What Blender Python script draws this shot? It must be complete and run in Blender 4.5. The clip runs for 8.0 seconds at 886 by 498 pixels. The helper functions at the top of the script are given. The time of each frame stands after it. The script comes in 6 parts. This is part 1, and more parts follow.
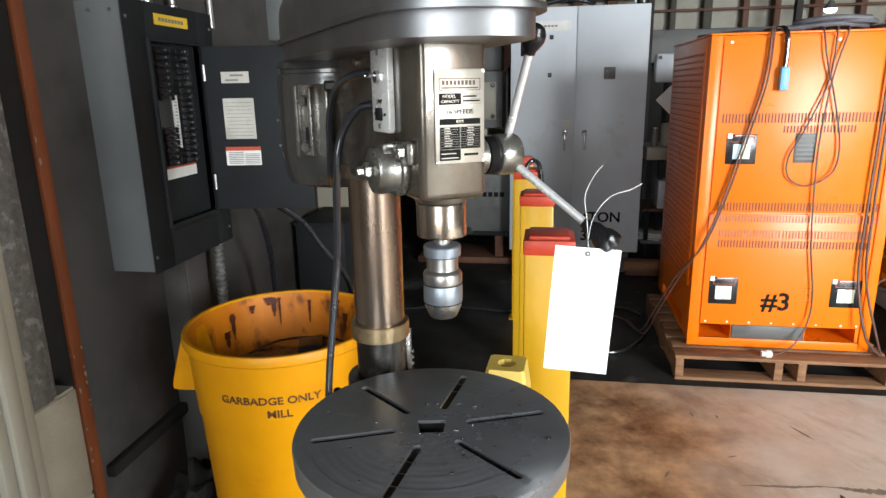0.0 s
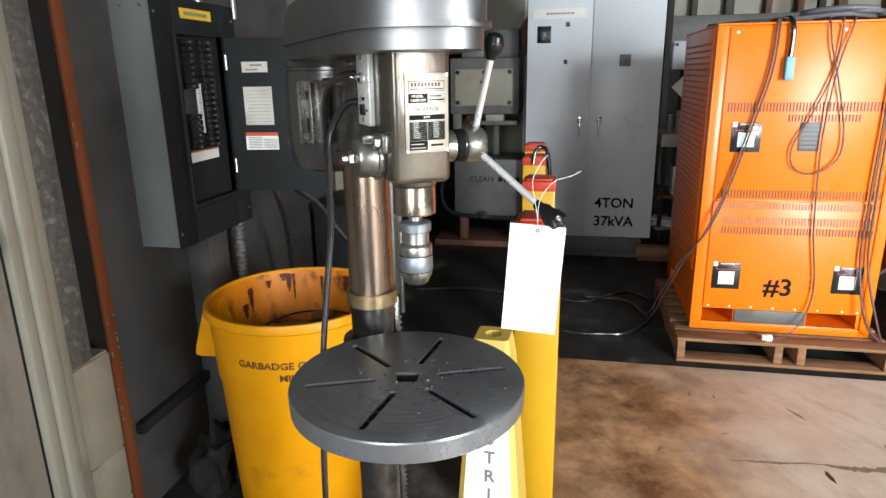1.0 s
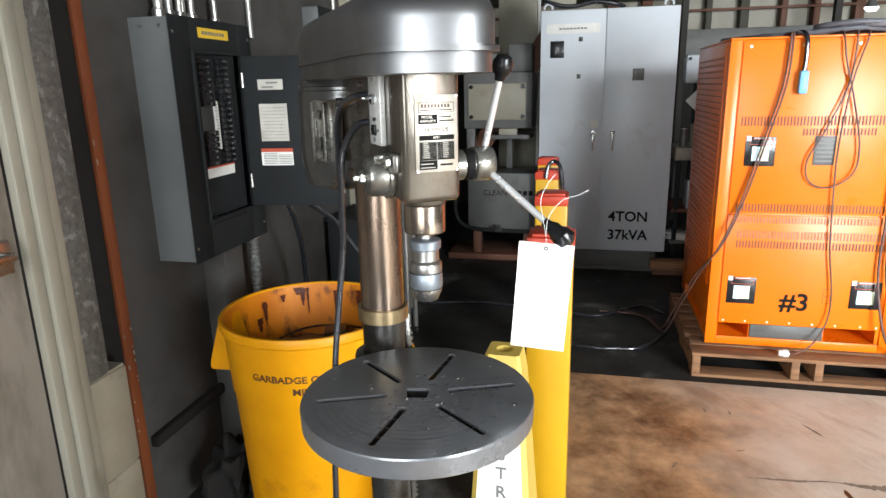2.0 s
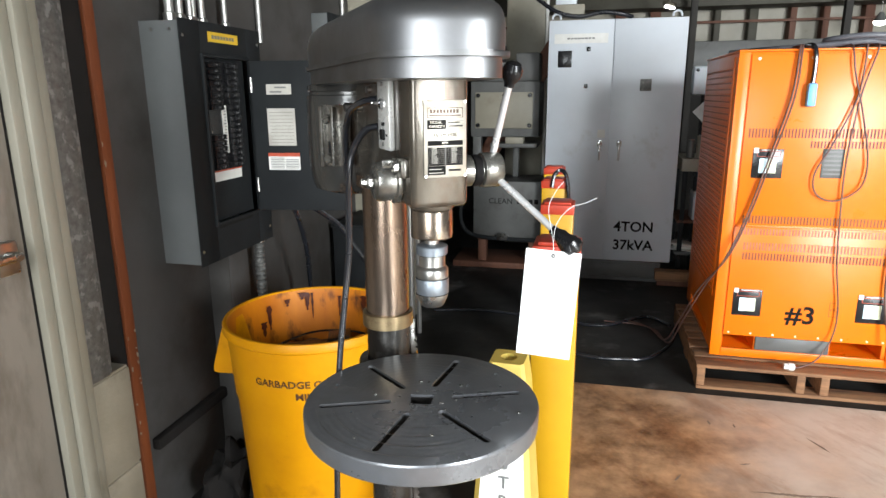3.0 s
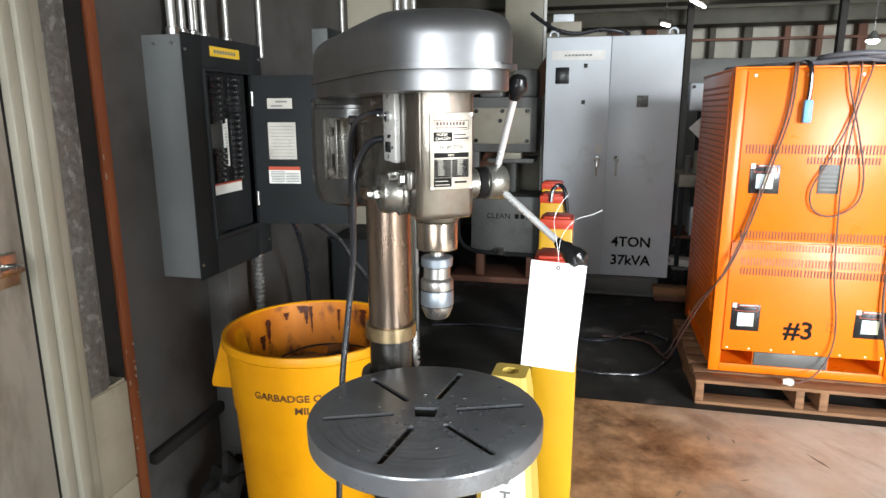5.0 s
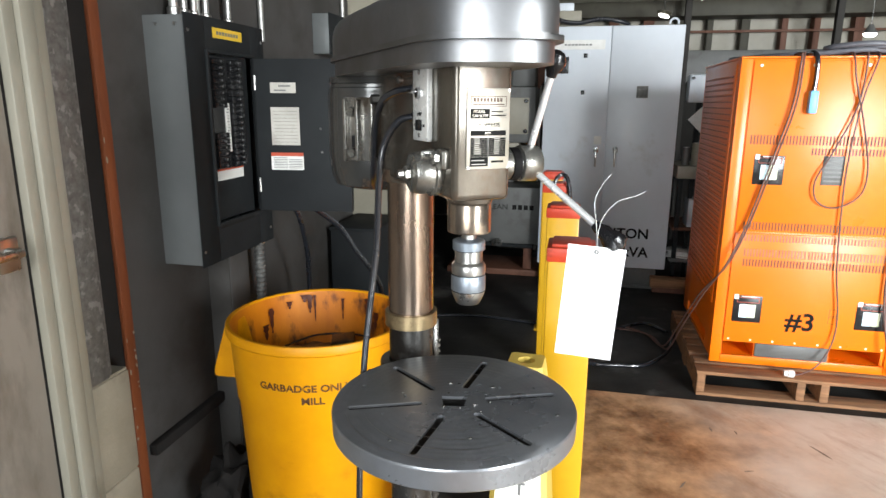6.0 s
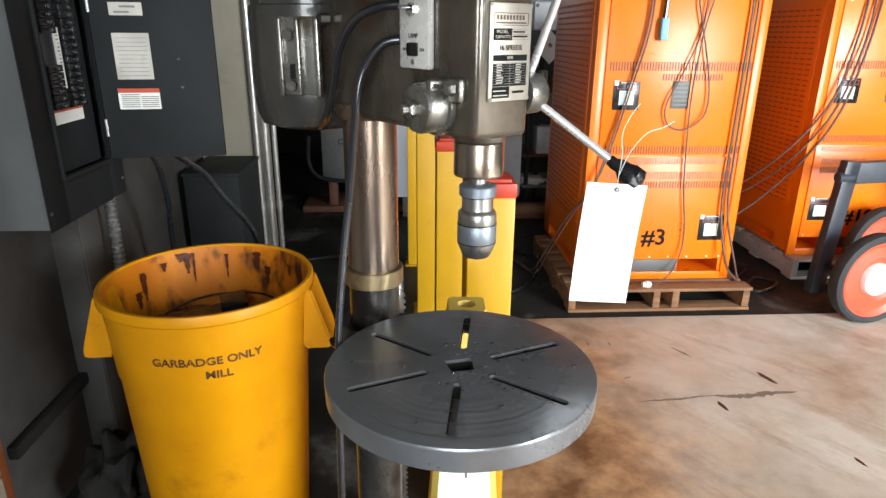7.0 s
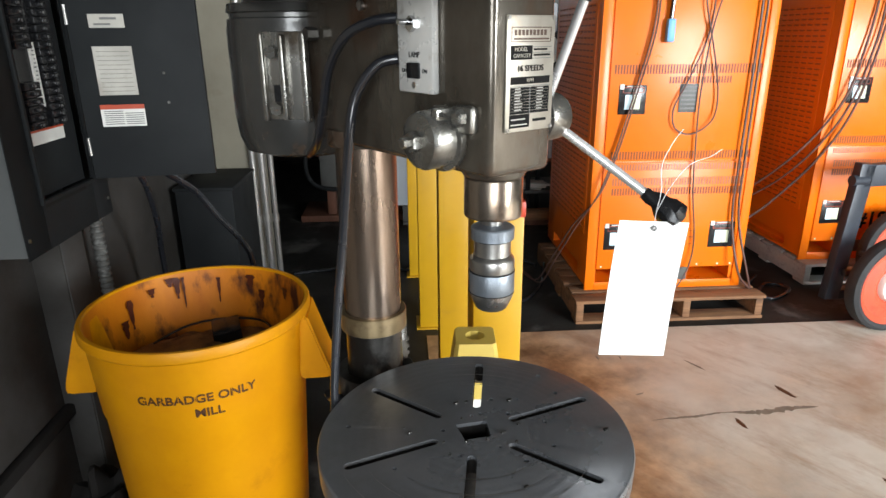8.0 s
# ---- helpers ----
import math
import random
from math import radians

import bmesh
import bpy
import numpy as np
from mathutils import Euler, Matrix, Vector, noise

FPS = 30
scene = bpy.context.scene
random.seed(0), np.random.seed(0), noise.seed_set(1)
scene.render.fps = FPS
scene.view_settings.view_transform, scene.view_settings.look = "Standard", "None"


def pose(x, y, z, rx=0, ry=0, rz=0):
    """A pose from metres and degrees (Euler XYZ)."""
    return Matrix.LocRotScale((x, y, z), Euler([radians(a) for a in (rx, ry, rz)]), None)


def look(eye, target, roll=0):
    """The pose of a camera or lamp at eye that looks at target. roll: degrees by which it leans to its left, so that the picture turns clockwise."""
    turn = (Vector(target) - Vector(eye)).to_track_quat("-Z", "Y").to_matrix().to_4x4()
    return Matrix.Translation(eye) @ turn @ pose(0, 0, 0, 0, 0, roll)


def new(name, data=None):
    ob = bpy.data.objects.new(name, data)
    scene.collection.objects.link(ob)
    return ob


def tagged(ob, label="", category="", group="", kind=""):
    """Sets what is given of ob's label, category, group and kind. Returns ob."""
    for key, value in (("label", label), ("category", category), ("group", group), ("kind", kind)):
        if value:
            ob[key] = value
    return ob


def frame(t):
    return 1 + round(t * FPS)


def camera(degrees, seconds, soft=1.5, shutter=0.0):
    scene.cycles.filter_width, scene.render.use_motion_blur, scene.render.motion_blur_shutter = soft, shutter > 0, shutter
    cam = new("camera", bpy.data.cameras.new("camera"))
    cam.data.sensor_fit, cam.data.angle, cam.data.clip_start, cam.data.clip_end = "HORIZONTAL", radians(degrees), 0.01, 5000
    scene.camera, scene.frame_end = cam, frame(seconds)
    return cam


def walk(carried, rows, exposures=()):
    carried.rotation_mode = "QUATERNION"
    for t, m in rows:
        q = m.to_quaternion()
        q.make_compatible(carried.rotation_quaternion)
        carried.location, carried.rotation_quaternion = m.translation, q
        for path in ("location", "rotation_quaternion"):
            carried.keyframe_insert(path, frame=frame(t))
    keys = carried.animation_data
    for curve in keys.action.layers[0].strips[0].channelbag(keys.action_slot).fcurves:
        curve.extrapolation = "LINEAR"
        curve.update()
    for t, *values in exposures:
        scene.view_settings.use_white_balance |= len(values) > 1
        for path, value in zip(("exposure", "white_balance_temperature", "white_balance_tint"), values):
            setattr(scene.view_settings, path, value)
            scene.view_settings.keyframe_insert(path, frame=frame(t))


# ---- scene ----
cam = camera(70.4, 8.0)
PATH = [
    (0, (0.015, 0.0, 1.653), (0.002, 1.937, 1.157), -1.1),
    (0.2, (0.035, -0.036, 1.666), (-0.016, 1.889, 1.125), -1.3),
    (0.4, (0.063, -0.068, 1.668), (-0.009, 1.851, 1.108), -1.7),
    (0.5, (0.076, -0.088, 1.67), (-0.008, 1.827, 1.098), -2.1),
    (0.7, (0.093, -0.116, 1.67), (0.039, 1.807, 1.125), -0.8),
    (1, (0.098, -0.147, 1.676), (0.008, 1.776, 1.134), -0.9),
    (1.5, (0.104, -0.157, 1.68), (-0.007, 1.767, 1.148), -1.0),
    (2, (0.106, -0.158, 1.687), (-0.029, 1.773, 1.185), -1.2),
    (3.5, (0.095, -0.155, 1.682), (-0.046, 1.783, 1.209), 0.1),
    (4, (0.088, -0.163, 1.683), (-0.032, 1.779, 1.223), 0.2),
    (5.5, (0.088, -0.152, 1.668), (-0.061, 1.796, 1.242), -0.1),
    (5.8, (0.063, -0.135, 1.656), (-0.077, 1.808, 1.203), 0.4),
    (6, (0.02, -0.128, 1.656), (-0.086, 1.816, 1.2), 0.4),
    (6.1, (-0.006, -0.115, 1.656), (-0.027, 1.83, 1.191), 0.3),
    (6.2, (-0.036, -0.104, 1.66), (0.049, 1.835, 1.176), 0.2),
    (6.3, (-0.067, -0.094, 1.656), (0.088, 1.834, 1.149), -0.1),
    (6.4, (-0.102, -0.082, 1.654), (0.123, 1.833, 1.125), 0.2),
    (6.5, (-0.131, -0.072, 1.649), (0.153, 1.827, 1.088), -0.0),
    (6.6, (-0.154, -0.052, 1.647), (0.18, 1.835, 1.073), 0.5),
    (6.7, (-0.177, -0.041, 1.651), (0.188, 1.841, 1.081), 0.4),
    (6.8, (-0.197, -0.022, 1.652), (0.173, 1.849, 1.051), -0.0),
    (6.9, (-0.21, 0.003, 1.646), (0.171, 1.867, 1.031), 0.4),
    (7, (-0.218, 0.025, 1.642), (0.192, 1.87, 0.989), 0.5),
    (7.1, (-0.224, 0.069, 1.637), (0.221, 1.896, 0.956), 0.8),
    (7.2, (-0.226, 0.104, 1.639), (0.21, 1.939, 0.973), 0.6),
    (7.3, (-0.228, 0.14, 1.645), (0.183, 1.98, 0.978), 0.2),
    (7.4, (-0.227, 0.169, 1.648), (0.206, 2.003, 0.98), 0.3),
    (7.5, (-0.225, 0.182, 1.651), (0.226, 2.012, 0.983), 0.2),
    (7.6, (-0.222, 0.197, 1.654), (0.258, 2.021, 0.988), 0.9),
    (7.7, (-0.222, 0.199, 1.656), (0.269, 2.021, 0.992), 1.5),
    (7.8, (-0.217, 0.193, 1.661), (0.26, 2.018, 0.996), 1.3),
    (8, (-0.199, 0.159, 1.658), (0.21, 2.007, 1.011), -0.5),
]
EXPOSURES = [(0.0, 0.10), (2.0, 0.30), (5.5, 0.39), (6.5, 0.42), (7.0, 0.22), (7.5, 0.02), (8.0, 0.0)]
walk(cam, [(t, look(eye, target, roll)) for t, eye, target, roll in PATH], EXPOSURES)

# ---- world, sun, daylight ----
ROOM = pose(0, 0, 0, 0, 0, -9)          # the building's axes: u to the right, v away, z up


def at(u, v, z=0.0, turn=0.0):
    return ROOM @ pose(u, v, z, 0, 0, turn)


def uv(x, y):
    p = ROOM.inverted() @ Vector((x, y, 0))
    return p.x, p.y


sky_world = bpy.data.worlds.new("daylight")
scene.world = sky_world
sky_world.use_nodes = True
wn = sky_world.node_tree
sky = wn.nodes.new("ShaderNodeTexSky")
sky.sky_type, sky.sun_disc, sky.sun_elevation, sky.sun_rotation = "NISHITA", False, radians(48), radians(20)
wn.links.new(sky.outputs[0], wn.nodes["Background"].inputs[0])
wn.nodes["Background"].inputs[1].default_value = 0.10

sun = new("sun", bpy.data.lights.new("sun", "SUN"))
sun.data.energy, sun.data.angle, sun.data.color = 3.0, radians(0.5), (1.0, 0.95, 0.88)
sun.matrix_world = look((6, 9, 13), (3.0, 0.0, 0))

# two unseen bay openings inferred behind the camera let the sky in; lamps tilted off the left wall
for u, width, watts, aim in ((-0.35, 1.5, 135, (0.8, 3.0, 0.8)), (4.60, 3.2, 1150, (6.4, 3.0, 0.3))):
    bay = new("bay_daylight", bpy.data.lights.new("bay_daylight", "AREA"))
    bay.data.shape, bay.data.size, bay.data.size_y = "RECTANGLE", width, 2.25
    bay.data.energy, bay.data.color = watts, (0.915, 0.968, 1.0)
    bay.matrix_world = ROOM @ look((u, -2.72, 1.98), aim)

# ---- materials ----


def mat(name, c1, c2=None, rough=0.5, metal=0.0, scale=12.0, bump=0.1, stain=None, stain_scale=3.0, stain_at=0.62,
        rough_var=0.15, stretch=(1, 1, 1), fine=120.0, coat=0.0, soft=0.12, spec=0.5):
    """A painted, metal or mineral surface: grain and blotches at two scales, stains with a shape of their own, fine relief."""
    m = bpy.data.materials.new(name)
    m.use_nodes = True
    n, l = m.node_tree.nodes, m.node_tree.links
    b = n["Principled BSDF"]
    tc, mp, oi = n.new("ShaderNodeTexCoord"), n.new("ShaderNodeMapping"), n.new("ShaderNodeObjectInfo")
    add = n.new("ShaderNodeVectorMath")
    add.operation = "MULTIPLY_ADD"
    l.new(oi.outputs["Random"], add.inputs[0])
    add.inputs[1].default_value = (7.3, 3.1, 5.7)
    l.new(tc.outputs["Object"], add.inputs[2])
    l.new(add.outputs[0], mp.inputs[0])
    mp.inputs["Scale"].default_value = stretch
    n1, n2, n3 = n.new("ShaderNodeTexNoise"), n.new("ShaderNodeTexNoise"), n.new("ShaderNodeTexNoise")
    for node, sc, det in ((n1, scale, 6), (n2, stain_scale, 8), (n3, fine, 4)):
        l.new(mp.outputs[0], node.inputs["Vector"])
        node.inputs["Scale"].default_value, node.inputs["Detail"].default_value = sc, det
        node.inputs["Roughness"].default_value = 0.62
    c2 = c2 or tuple(0.8 * c for c in c1)
    r1 = n.new("ShaderNodeValToRGB")
    r1.color_ramp.elements[0].position, r1.color_ramp.elements[1].position = 0.3, 0.7
    r1.color_ramp.elements[0].color, r1.color_ramp.elements[1].color = (*c1, 1), (*c2, 1)
    l.new(n1.outputs[0], r1.inputs[0])
    out = r1.outputs[0]
    if stain:
        r2 = n.new("ShaderNodeValToRGB")
        r2.color_ramp.elements[0].position, r2.color_ramp.elements[1].position = stain_at - soft / 2, stain_at + soft / 2
        l.new(n2.outputs[0], r2.inputs[0])
        mix = n.new("ShaderNodeMix")
        mix.data_type = "RGBA"
        l.new(r2.outputs[0], mix.inputs[0])
        l.new(out, mix.inputs[6])
        mix.inputs[7].default_value = (*stain, 1)
        out = mix.outputs[2]
    l.new(out, b.inputs["Base Color"])
    mr = n.new("ShaderNodeMapRange")
    mr.inputs["To Min"].default_value, mr.inputs["To Max"].default_value = max(0.03, rough - rough_var), min(1, rough + rough_var)
    l.new(n2.outputs[0], mr.inputs[0])
    l.new(mr.outputs[0], b.inputs["Roughness"])
    b.inputs["Metallic"].default_value = metal
    b.inputs["Coat Weight"].default_value, b.inputs["Specular IOR Level"].default_value = coat, spec
    if bump:
        bp = n.new("ShaderNodeBump")
        bp.inputs["Strength"].default_value, bp.inputs["Distance"].default_value = bump, 0.004
        l.new(n3.outputs[0], bp.inputs["Height"])
        l.new(bp.outputs[0], b.inputs["Normal"])
    return m


def glow(name, colour, strength):
    m = bpy.data.materials.new(name)
    m.use_nodes = True
    b = m.node_tree.nodes["Principled BSDF"]
    b.inputs["Base Color"].default_value = (*colour, 1)
    b.inputs["Emission Color"].default_value, b.inputs["Emission Strength"].default_value = (*colour, 1), strength
    return m


M_FLOOR = mat("dark_concrete", (0.010, 0.0095, 0.009), (0.028, 0.027, 0.025), 0.55, scale=5, bump=0.3, stain=(0.13, 0.127, 0.12), stain_scale=2.2, stain_at=0.63, soft=0.16, fine=60, spec=0.2)
M_GREYWALL = mat("grey_painted_wall", (0.066, 0.063, 0.060), (0.047, 0.044, 0.041), 0.7, scale=3, bump=0.15, stain=(0.036, 0.032, 0.028), stain_scale=1.6, stain_at=0.58, soft=0.16, spec=0.3)
M_CREAM = mat("cream_painted_block", (0.26, 0.23, 0.175), (0.20, 0.175, 0.128), 0.6, scale=6, bump=0.25, stain=(0.17, 0.14, 0.10), stain_scale=5, stain_at=0.66, fine=90)
M_DOORWHITE = mat("off_white_door_paint", (0.275, 0.248, 0.212), (0.20, 0.178, 0.148), 0.6, scale=3, bump=0.06, stain=(0.105, 0.085, 0.062), stain_scale=5, stain_at=0.60, soft=0.2, stretch=(1, 1, 0.35), spec=0.25)
M_FRAME = mat("cream_frame_paint", (0.26, 0.243, 0.195), (0.20, 0.185, 0.143), 0.4, scale=5, bump=0.08, stain=(0.14, 0.125, 0.09), stain_scale=6, stain_at=0.66, stretch=(1, 1, 0.3))
M_GALV = mat("galvanised_steel", (0.145, 0.143, 0.133), (0.062, 0.060, 0.055), 0.5, 0.3, scale=42, bump=0.08, stain=(0.20, 0.197, 0.186), stain_scale=26, stain_at=0.58, soft=0.06)
M_REDSTRIP = mat("rust_orange_wood", (0.20, 0.052, 0.013), (0.13, 0.033, 0.009), 0.65, scale=20, bump=0.3, stain=(0.10, 0.035, 0.015), stain_scale=9, stain_at=0.66, stretch=(1, 1, 0.15))
M_PANELBOX = mat("grey_enamel_panel", (0.163, 0.171, 0.170), (0.130, 0.138, 0.136), 0.35, 0.2, scale=4, bump=0.04, stain=(0.10, 0.11, 0.105), stain_scale=3, stain_at=0.66)
M_DARKPANEL = mat("dark_grey_enamel", (0.018, 0.020, 0.021), (0.013, 0.014, 0.015), 0.62, 0.0, scale=5, bump=0.04, spec=0.14)
M_BLACK = mat("black_plastic", (0.007, 0.007, 0.008), (0.012, 0.012, 0.013), 0.25, scale=30, bump=0.04, spec=0.4)
M_CABLE = mat("black_rubber_cable", (0.010, 0.011, 0.014), (0.016, 0.017, 0.021), 0.26, scale=40, bump=0.08, spec=0.7, coat=0.35)
M_BROWNCABLE = mat("brown_dusty_cable", (0.070, 0.030, 0.024), (0.13, 0.066, 0.052), 0.5, scale=30, bump=0.1)
M_GREYCABLE = mat("grey_dusty_cable", (0.075, 0.078, 0.09), (0.12, 0.12, 0.135), 0.55, scale=30, bump=0.1)
M_PAPER = mat("white_paper_label", (0.72, 0.71, 0.68), (0.62, 0.61, 0.57), 0.6, scale=15, bump=0.02)
M_DIRTYPAPER = mat("yellowed_paper", (0.50, 0.48, 0.43), (0.36, 0.34, 0.30), 0.7, scale=8, bump=0.03, stain=(0.30, 0.27, 0.23), stain_scale=9, stain_at=0.66)
M_TAG = mat("white_card", (0.88, 0.88, 0.87), (0.84, 0.84, 0.83), 0.6, scale=12, bump=0.02)
M_YELLOWLABEL = mat("yellow_label", (0.72, 0.48, 0.03), (0.62, 0.40, 0.03), 0.5, scale=20, bump=0.02)
M_REDLABEL = mat("red_label", (0.45, 0.06, 0.02), None, 0.5, scale=20, bump=0.02)
M_INK = mat("black_ink", (0.006, 0.0055, 0.0055), (0.010, 0.009, 0.009), 0.7, scale=40, bump=0, spec=0.12)
M_GREYINK = mat("grey_ink", (0.16, 0.16, 0.155), None, 0.6, scale=40, bump=0)
M_STENCIL = mat("dark_brown_stencil_ink", (0.045, 0.014, 0.006), (0.11, 0.04, 0.008), 0.6, scale=60, bump=0)
M_CAN = mat("yellow_plastic_can", (0.66, 0.285, 0.002), (0.57, 0.225, 0.002), 0.42, scale=5, bump=0.10, stain=(0.36, 0.125, 0.003), stain_scale=4, stain_at=0.67, soft=0.2, fine=40, spec=0.25)
M_RUBBISH = mat("dirty_brown_rubbish", (0.24, 0.115, 0.035), (0.12, 0.052, 0.018), 0.75, scale=18, bump=0.5, stain=(0.04, 0.020, 0.010), stain_scale=9, stain_at=0.58, soft=0.15)
M_CANIN = mat("stained_yellow_can_inside", (0.62, 0.20, 0.002), (0.40, 0.10, 0.002), 0.5, scale=5, bump=0.15, stain=(0.05, 0.010, 0.004), stain_scale=7, stain_at=0.60, soft=0.10, fine=40, stretch=(1, 1, 0.5))
M_DRIP = mat("dark_dried_drip", (0.055, 0.012, 0.005), (0.09, 0.02, 0.008), 0.35, scale=30, bump=0.1)
M_POST = mat("yellow_post_paint", (0.60, 0.335, 0.010), (0.54, 0.295, 0.010), 0.38, scale=5, bump=0.06, stain=(0.48, 0.26, 0.03), stain_scale=6, stain_at=0.70, fine=60)
M_POSTRED = mat("red_cap_paint", (0.52, 0.05, 0.018), (0.42, 0.035, 0.014), 0.42, scale=14, bump=0.1, stain=(0.22, 0.03, 0.015), stain_scale=12, stain_at=0.64)
M_CONE = mat("pale_yellow_plastic", (0.68, 0.51, 0.12), (0.64, 0.46, 0.09), 0.5, scale=5, bump=0.08, stain=(0.50, 0.36, 0.06), stain_scale=8, stain_at=0.7)
M_LABELWHITE = mat("white_sticker", (0.86, 0.85, 0.80), None, 0.5, scale=10, bump=0.02)
M_ORANGE = mat("orange_enamel", (0.82, 0.172, 0.003), (0.78, 0.155, 0.003), 0.32, scale=3, bump=0.05, stain=(0.58, 0.13, 0.008), stain_scale=3.5, stain_at=0.72, fine=30, spec=0.35)
# slot and gap colours carry the shade inside; dark orange also prints marks
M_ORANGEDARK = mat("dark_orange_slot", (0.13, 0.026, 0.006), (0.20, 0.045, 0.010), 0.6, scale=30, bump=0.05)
M_LOUVREGAP = mat("shaded_orange_gap", (0.42, 0.085, 0.008), (0.32, 0.062, 0.008), 0.6, scale=30, bump=0.05)
M_CAB = mat("pale_grey_cabinet", (0.58, 0.615, 0.655), (0.53, 0.56, 0.595), 0.35, scale=2.5, bump=0.04, stain=(0.44, 0.445, 0.44), stain_scale=2.2, stain_at=0.66)
M_MACHINE = mat("grey_machine_paint", (0.11, 0.11, 0.105), (0.08, 0.08, 0.075), 0.5, scale=4, bump=0.1, stain=(0.07, 0.065, 0.06), stain_scale=4, stain_at=0.6)
M_CREAMPANEL = mat("dirty_cream_panel", (0.29, 0.265, 0.205), (0.23, 0.21, 0.16), 0.5, scale=4, bump=0.06, stain=(0.22, 0.19, 0.14), stain_scale=5, stain_at=0.65)
M_WOOD = mat("pallet_pine", (0.30, 0.150, 0.068), (0.17, 0.080, 0.037), 0.8, scale=16, bump=0.4, stain=(0.09, 0.045, 0.025), stain_scale=7, stain_at=0.58, soft=0.2, stretch=(0.25, 3, 3))
M_GREYWOOD = mat("weathered_pallet_pine", (0.42, 0.41, 0.39), (0.33, 0.32, 0.30), 0.8, scale=14, bump=0.35, stain=(0.2, 0.19, 0.17), stain_scale=6, stain_at=0.64, stretch=(0.25, 3, 3))
M_STUD = mat("brown_stud_wood", (0.13, 0.05, 0.026), (0.085, 0.033, 0.018), 0.7, scale=12, bump=0.3, stretch=(2, 2, 0.2))
# beam colour; on the unseen ceiling its darkness also cuts bounced light
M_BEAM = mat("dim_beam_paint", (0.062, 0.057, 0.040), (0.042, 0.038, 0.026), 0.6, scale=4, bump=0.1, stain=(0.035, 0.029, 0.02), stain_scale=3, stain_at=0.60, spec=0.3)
# near black: painted shade for recess, gap and slots; also dark cloth and rail
M_SHADEBLACK = mat("near_black_and_shade", (0.012, 0.011, 0.010), (0.018, 0.016, 0.015), 0.9, scale=6, bump=0.2, spec=0.15)
# the far room's gloom put into the colour; cuts bounce off the right wall
M_DARKROOM = mat("dark_room_wall", (0.045, 0.042, 0.038), (0.03, 0.028, 0.026), 0.8, scale=2, bump=0.2, spec=0.2)
M_PIPE = mat("conduit_zinc", (0.48, 0.47, 0.45), (0.40, 0.39, 0.37), 0.38, 0.7, scale=25, bump=0.05)
M_HEAD = mat("worn_olive_grey_casting", (0.138, 0.120, 0.095), (0.054, 0.045, 0.034), 0.22, 0.5, scale=13, bump=0.09, stain=(0.085, 0.038, 0.018), stain_scale=8, stain_at=0.59, soft=0.16, fine=150, coat=0.3, rough_var=0.12, stretch=(1, 1, 0.55))
M_MOTOR = mat("dark_grey_motor_paint", (0.070, 0.069, 0.065), (0.042, 0.041, 0.038), 0.24, 0.4, scale=10, bump=0.06, stain=(0.16, 0.075, 0.026), stain_scale=7, stain_at=0.71, coat=0.3, rough_var=0.1)
M_COVER = mat("brushed_grey_cover_metal", (0.25, 0.253, 0.26), (0.18, 0.18, 0.185), 0.42, 0.9, scale=5, bump=0.012, stain=(0.12, 0.11, 0.097), stain_scale=3, stain_at=0.60, soft=0.3, fine=160, rough_var=0.1)
M_COLUMN = mat("worn_bronzed_steel", (0.30, 0.235, 0.185), (0.19, 0.14, 0.105), 0.27, 0.9, scale=10, bump=0.06, stain=(0.13, 0.072, 0.042), stain_scale=6, stain_at=0.58, stretch=(1, 1, 0.3), soft=0.3, rough_var=0.1)
M_LOWCOLUMN = mat("grimy_dark_steel", (0.13, 0.126, 0.118), (0.065, 0.062, 0.058), 0.3, 0.8, scale=18, bump=0.15, stain=(0.03, 0.026, 0.023), stain_scale=11, stain_at=0.56)
M_BRASS = mat("dull_brass_collar", (0.36, 0.27, 0.15), (0.27, 0.20, 0.11), 0.35, 0.8, scale=20, bump=0.1, stain=(0.14, 0.09, 0.05), stain_scale=12, stain_at=0.62)
M_CHROME = mat("polished_chrome", (0.50, 0.50, 0.505), (0.42, 0.42, 0.425), 0.13, 1.0, scale=20, bump=0.02, rough_var=0.05)
M_ARM = mat("bright_plated_steel", (0.84, 0.84, 0.84), (0.74, 0.74, 0.74), 0.27, 0.6, scale=20, bump=0.02, rough_var=0.06)
M_STEEL = mat("satin_steel", (0.44, 0.43, 0.41), (0.36, 0.35, 0.33), 0.30, 0.95, scale=16, bump=0.05, stain=(0.24, 0.19, 0.14), stain_scale=9, stain_at=0.68)
M_MOTORSTEEL = mat("grimy_bracket_steel", (0.34, 0.33, 0.305), (0.22, 0.21, 0.19), 0.27, 0.8, scale=16, bump=0.05, stain=(0.10, 0.08, 0.058), stain_scale=9, stain_at=0.58, rough_var=0.1)
M_CASTGREY = mat("grey_cast_housing", (0.33, 0.325, 0.30), (0.20, 0.195, 0.178), 0.27, 0.8, scale=22, bump=0.12, stain=(0.11, 0.092, 0.07), stain_scale=14, stain_at=0.58, soft=0.2, rough_var=0.1)
M_PLATE = mat("bright_switch_plate", (0.84, 0.83, 0.80), (0.72, 0.71, 0.67), 0.28, 0.35, scale=24, bump=0.04, stain=(0.42, 0.37, 0.30), stain_scale=18, stain_at=0.68)
M_KNURL = mat("knurled_chuck_sleeve", (0.27, 0.30, 0.335), (0.20, 0.225, 0.255), 0.36, 0.7, scale=30, bump=0.2, fine=420)
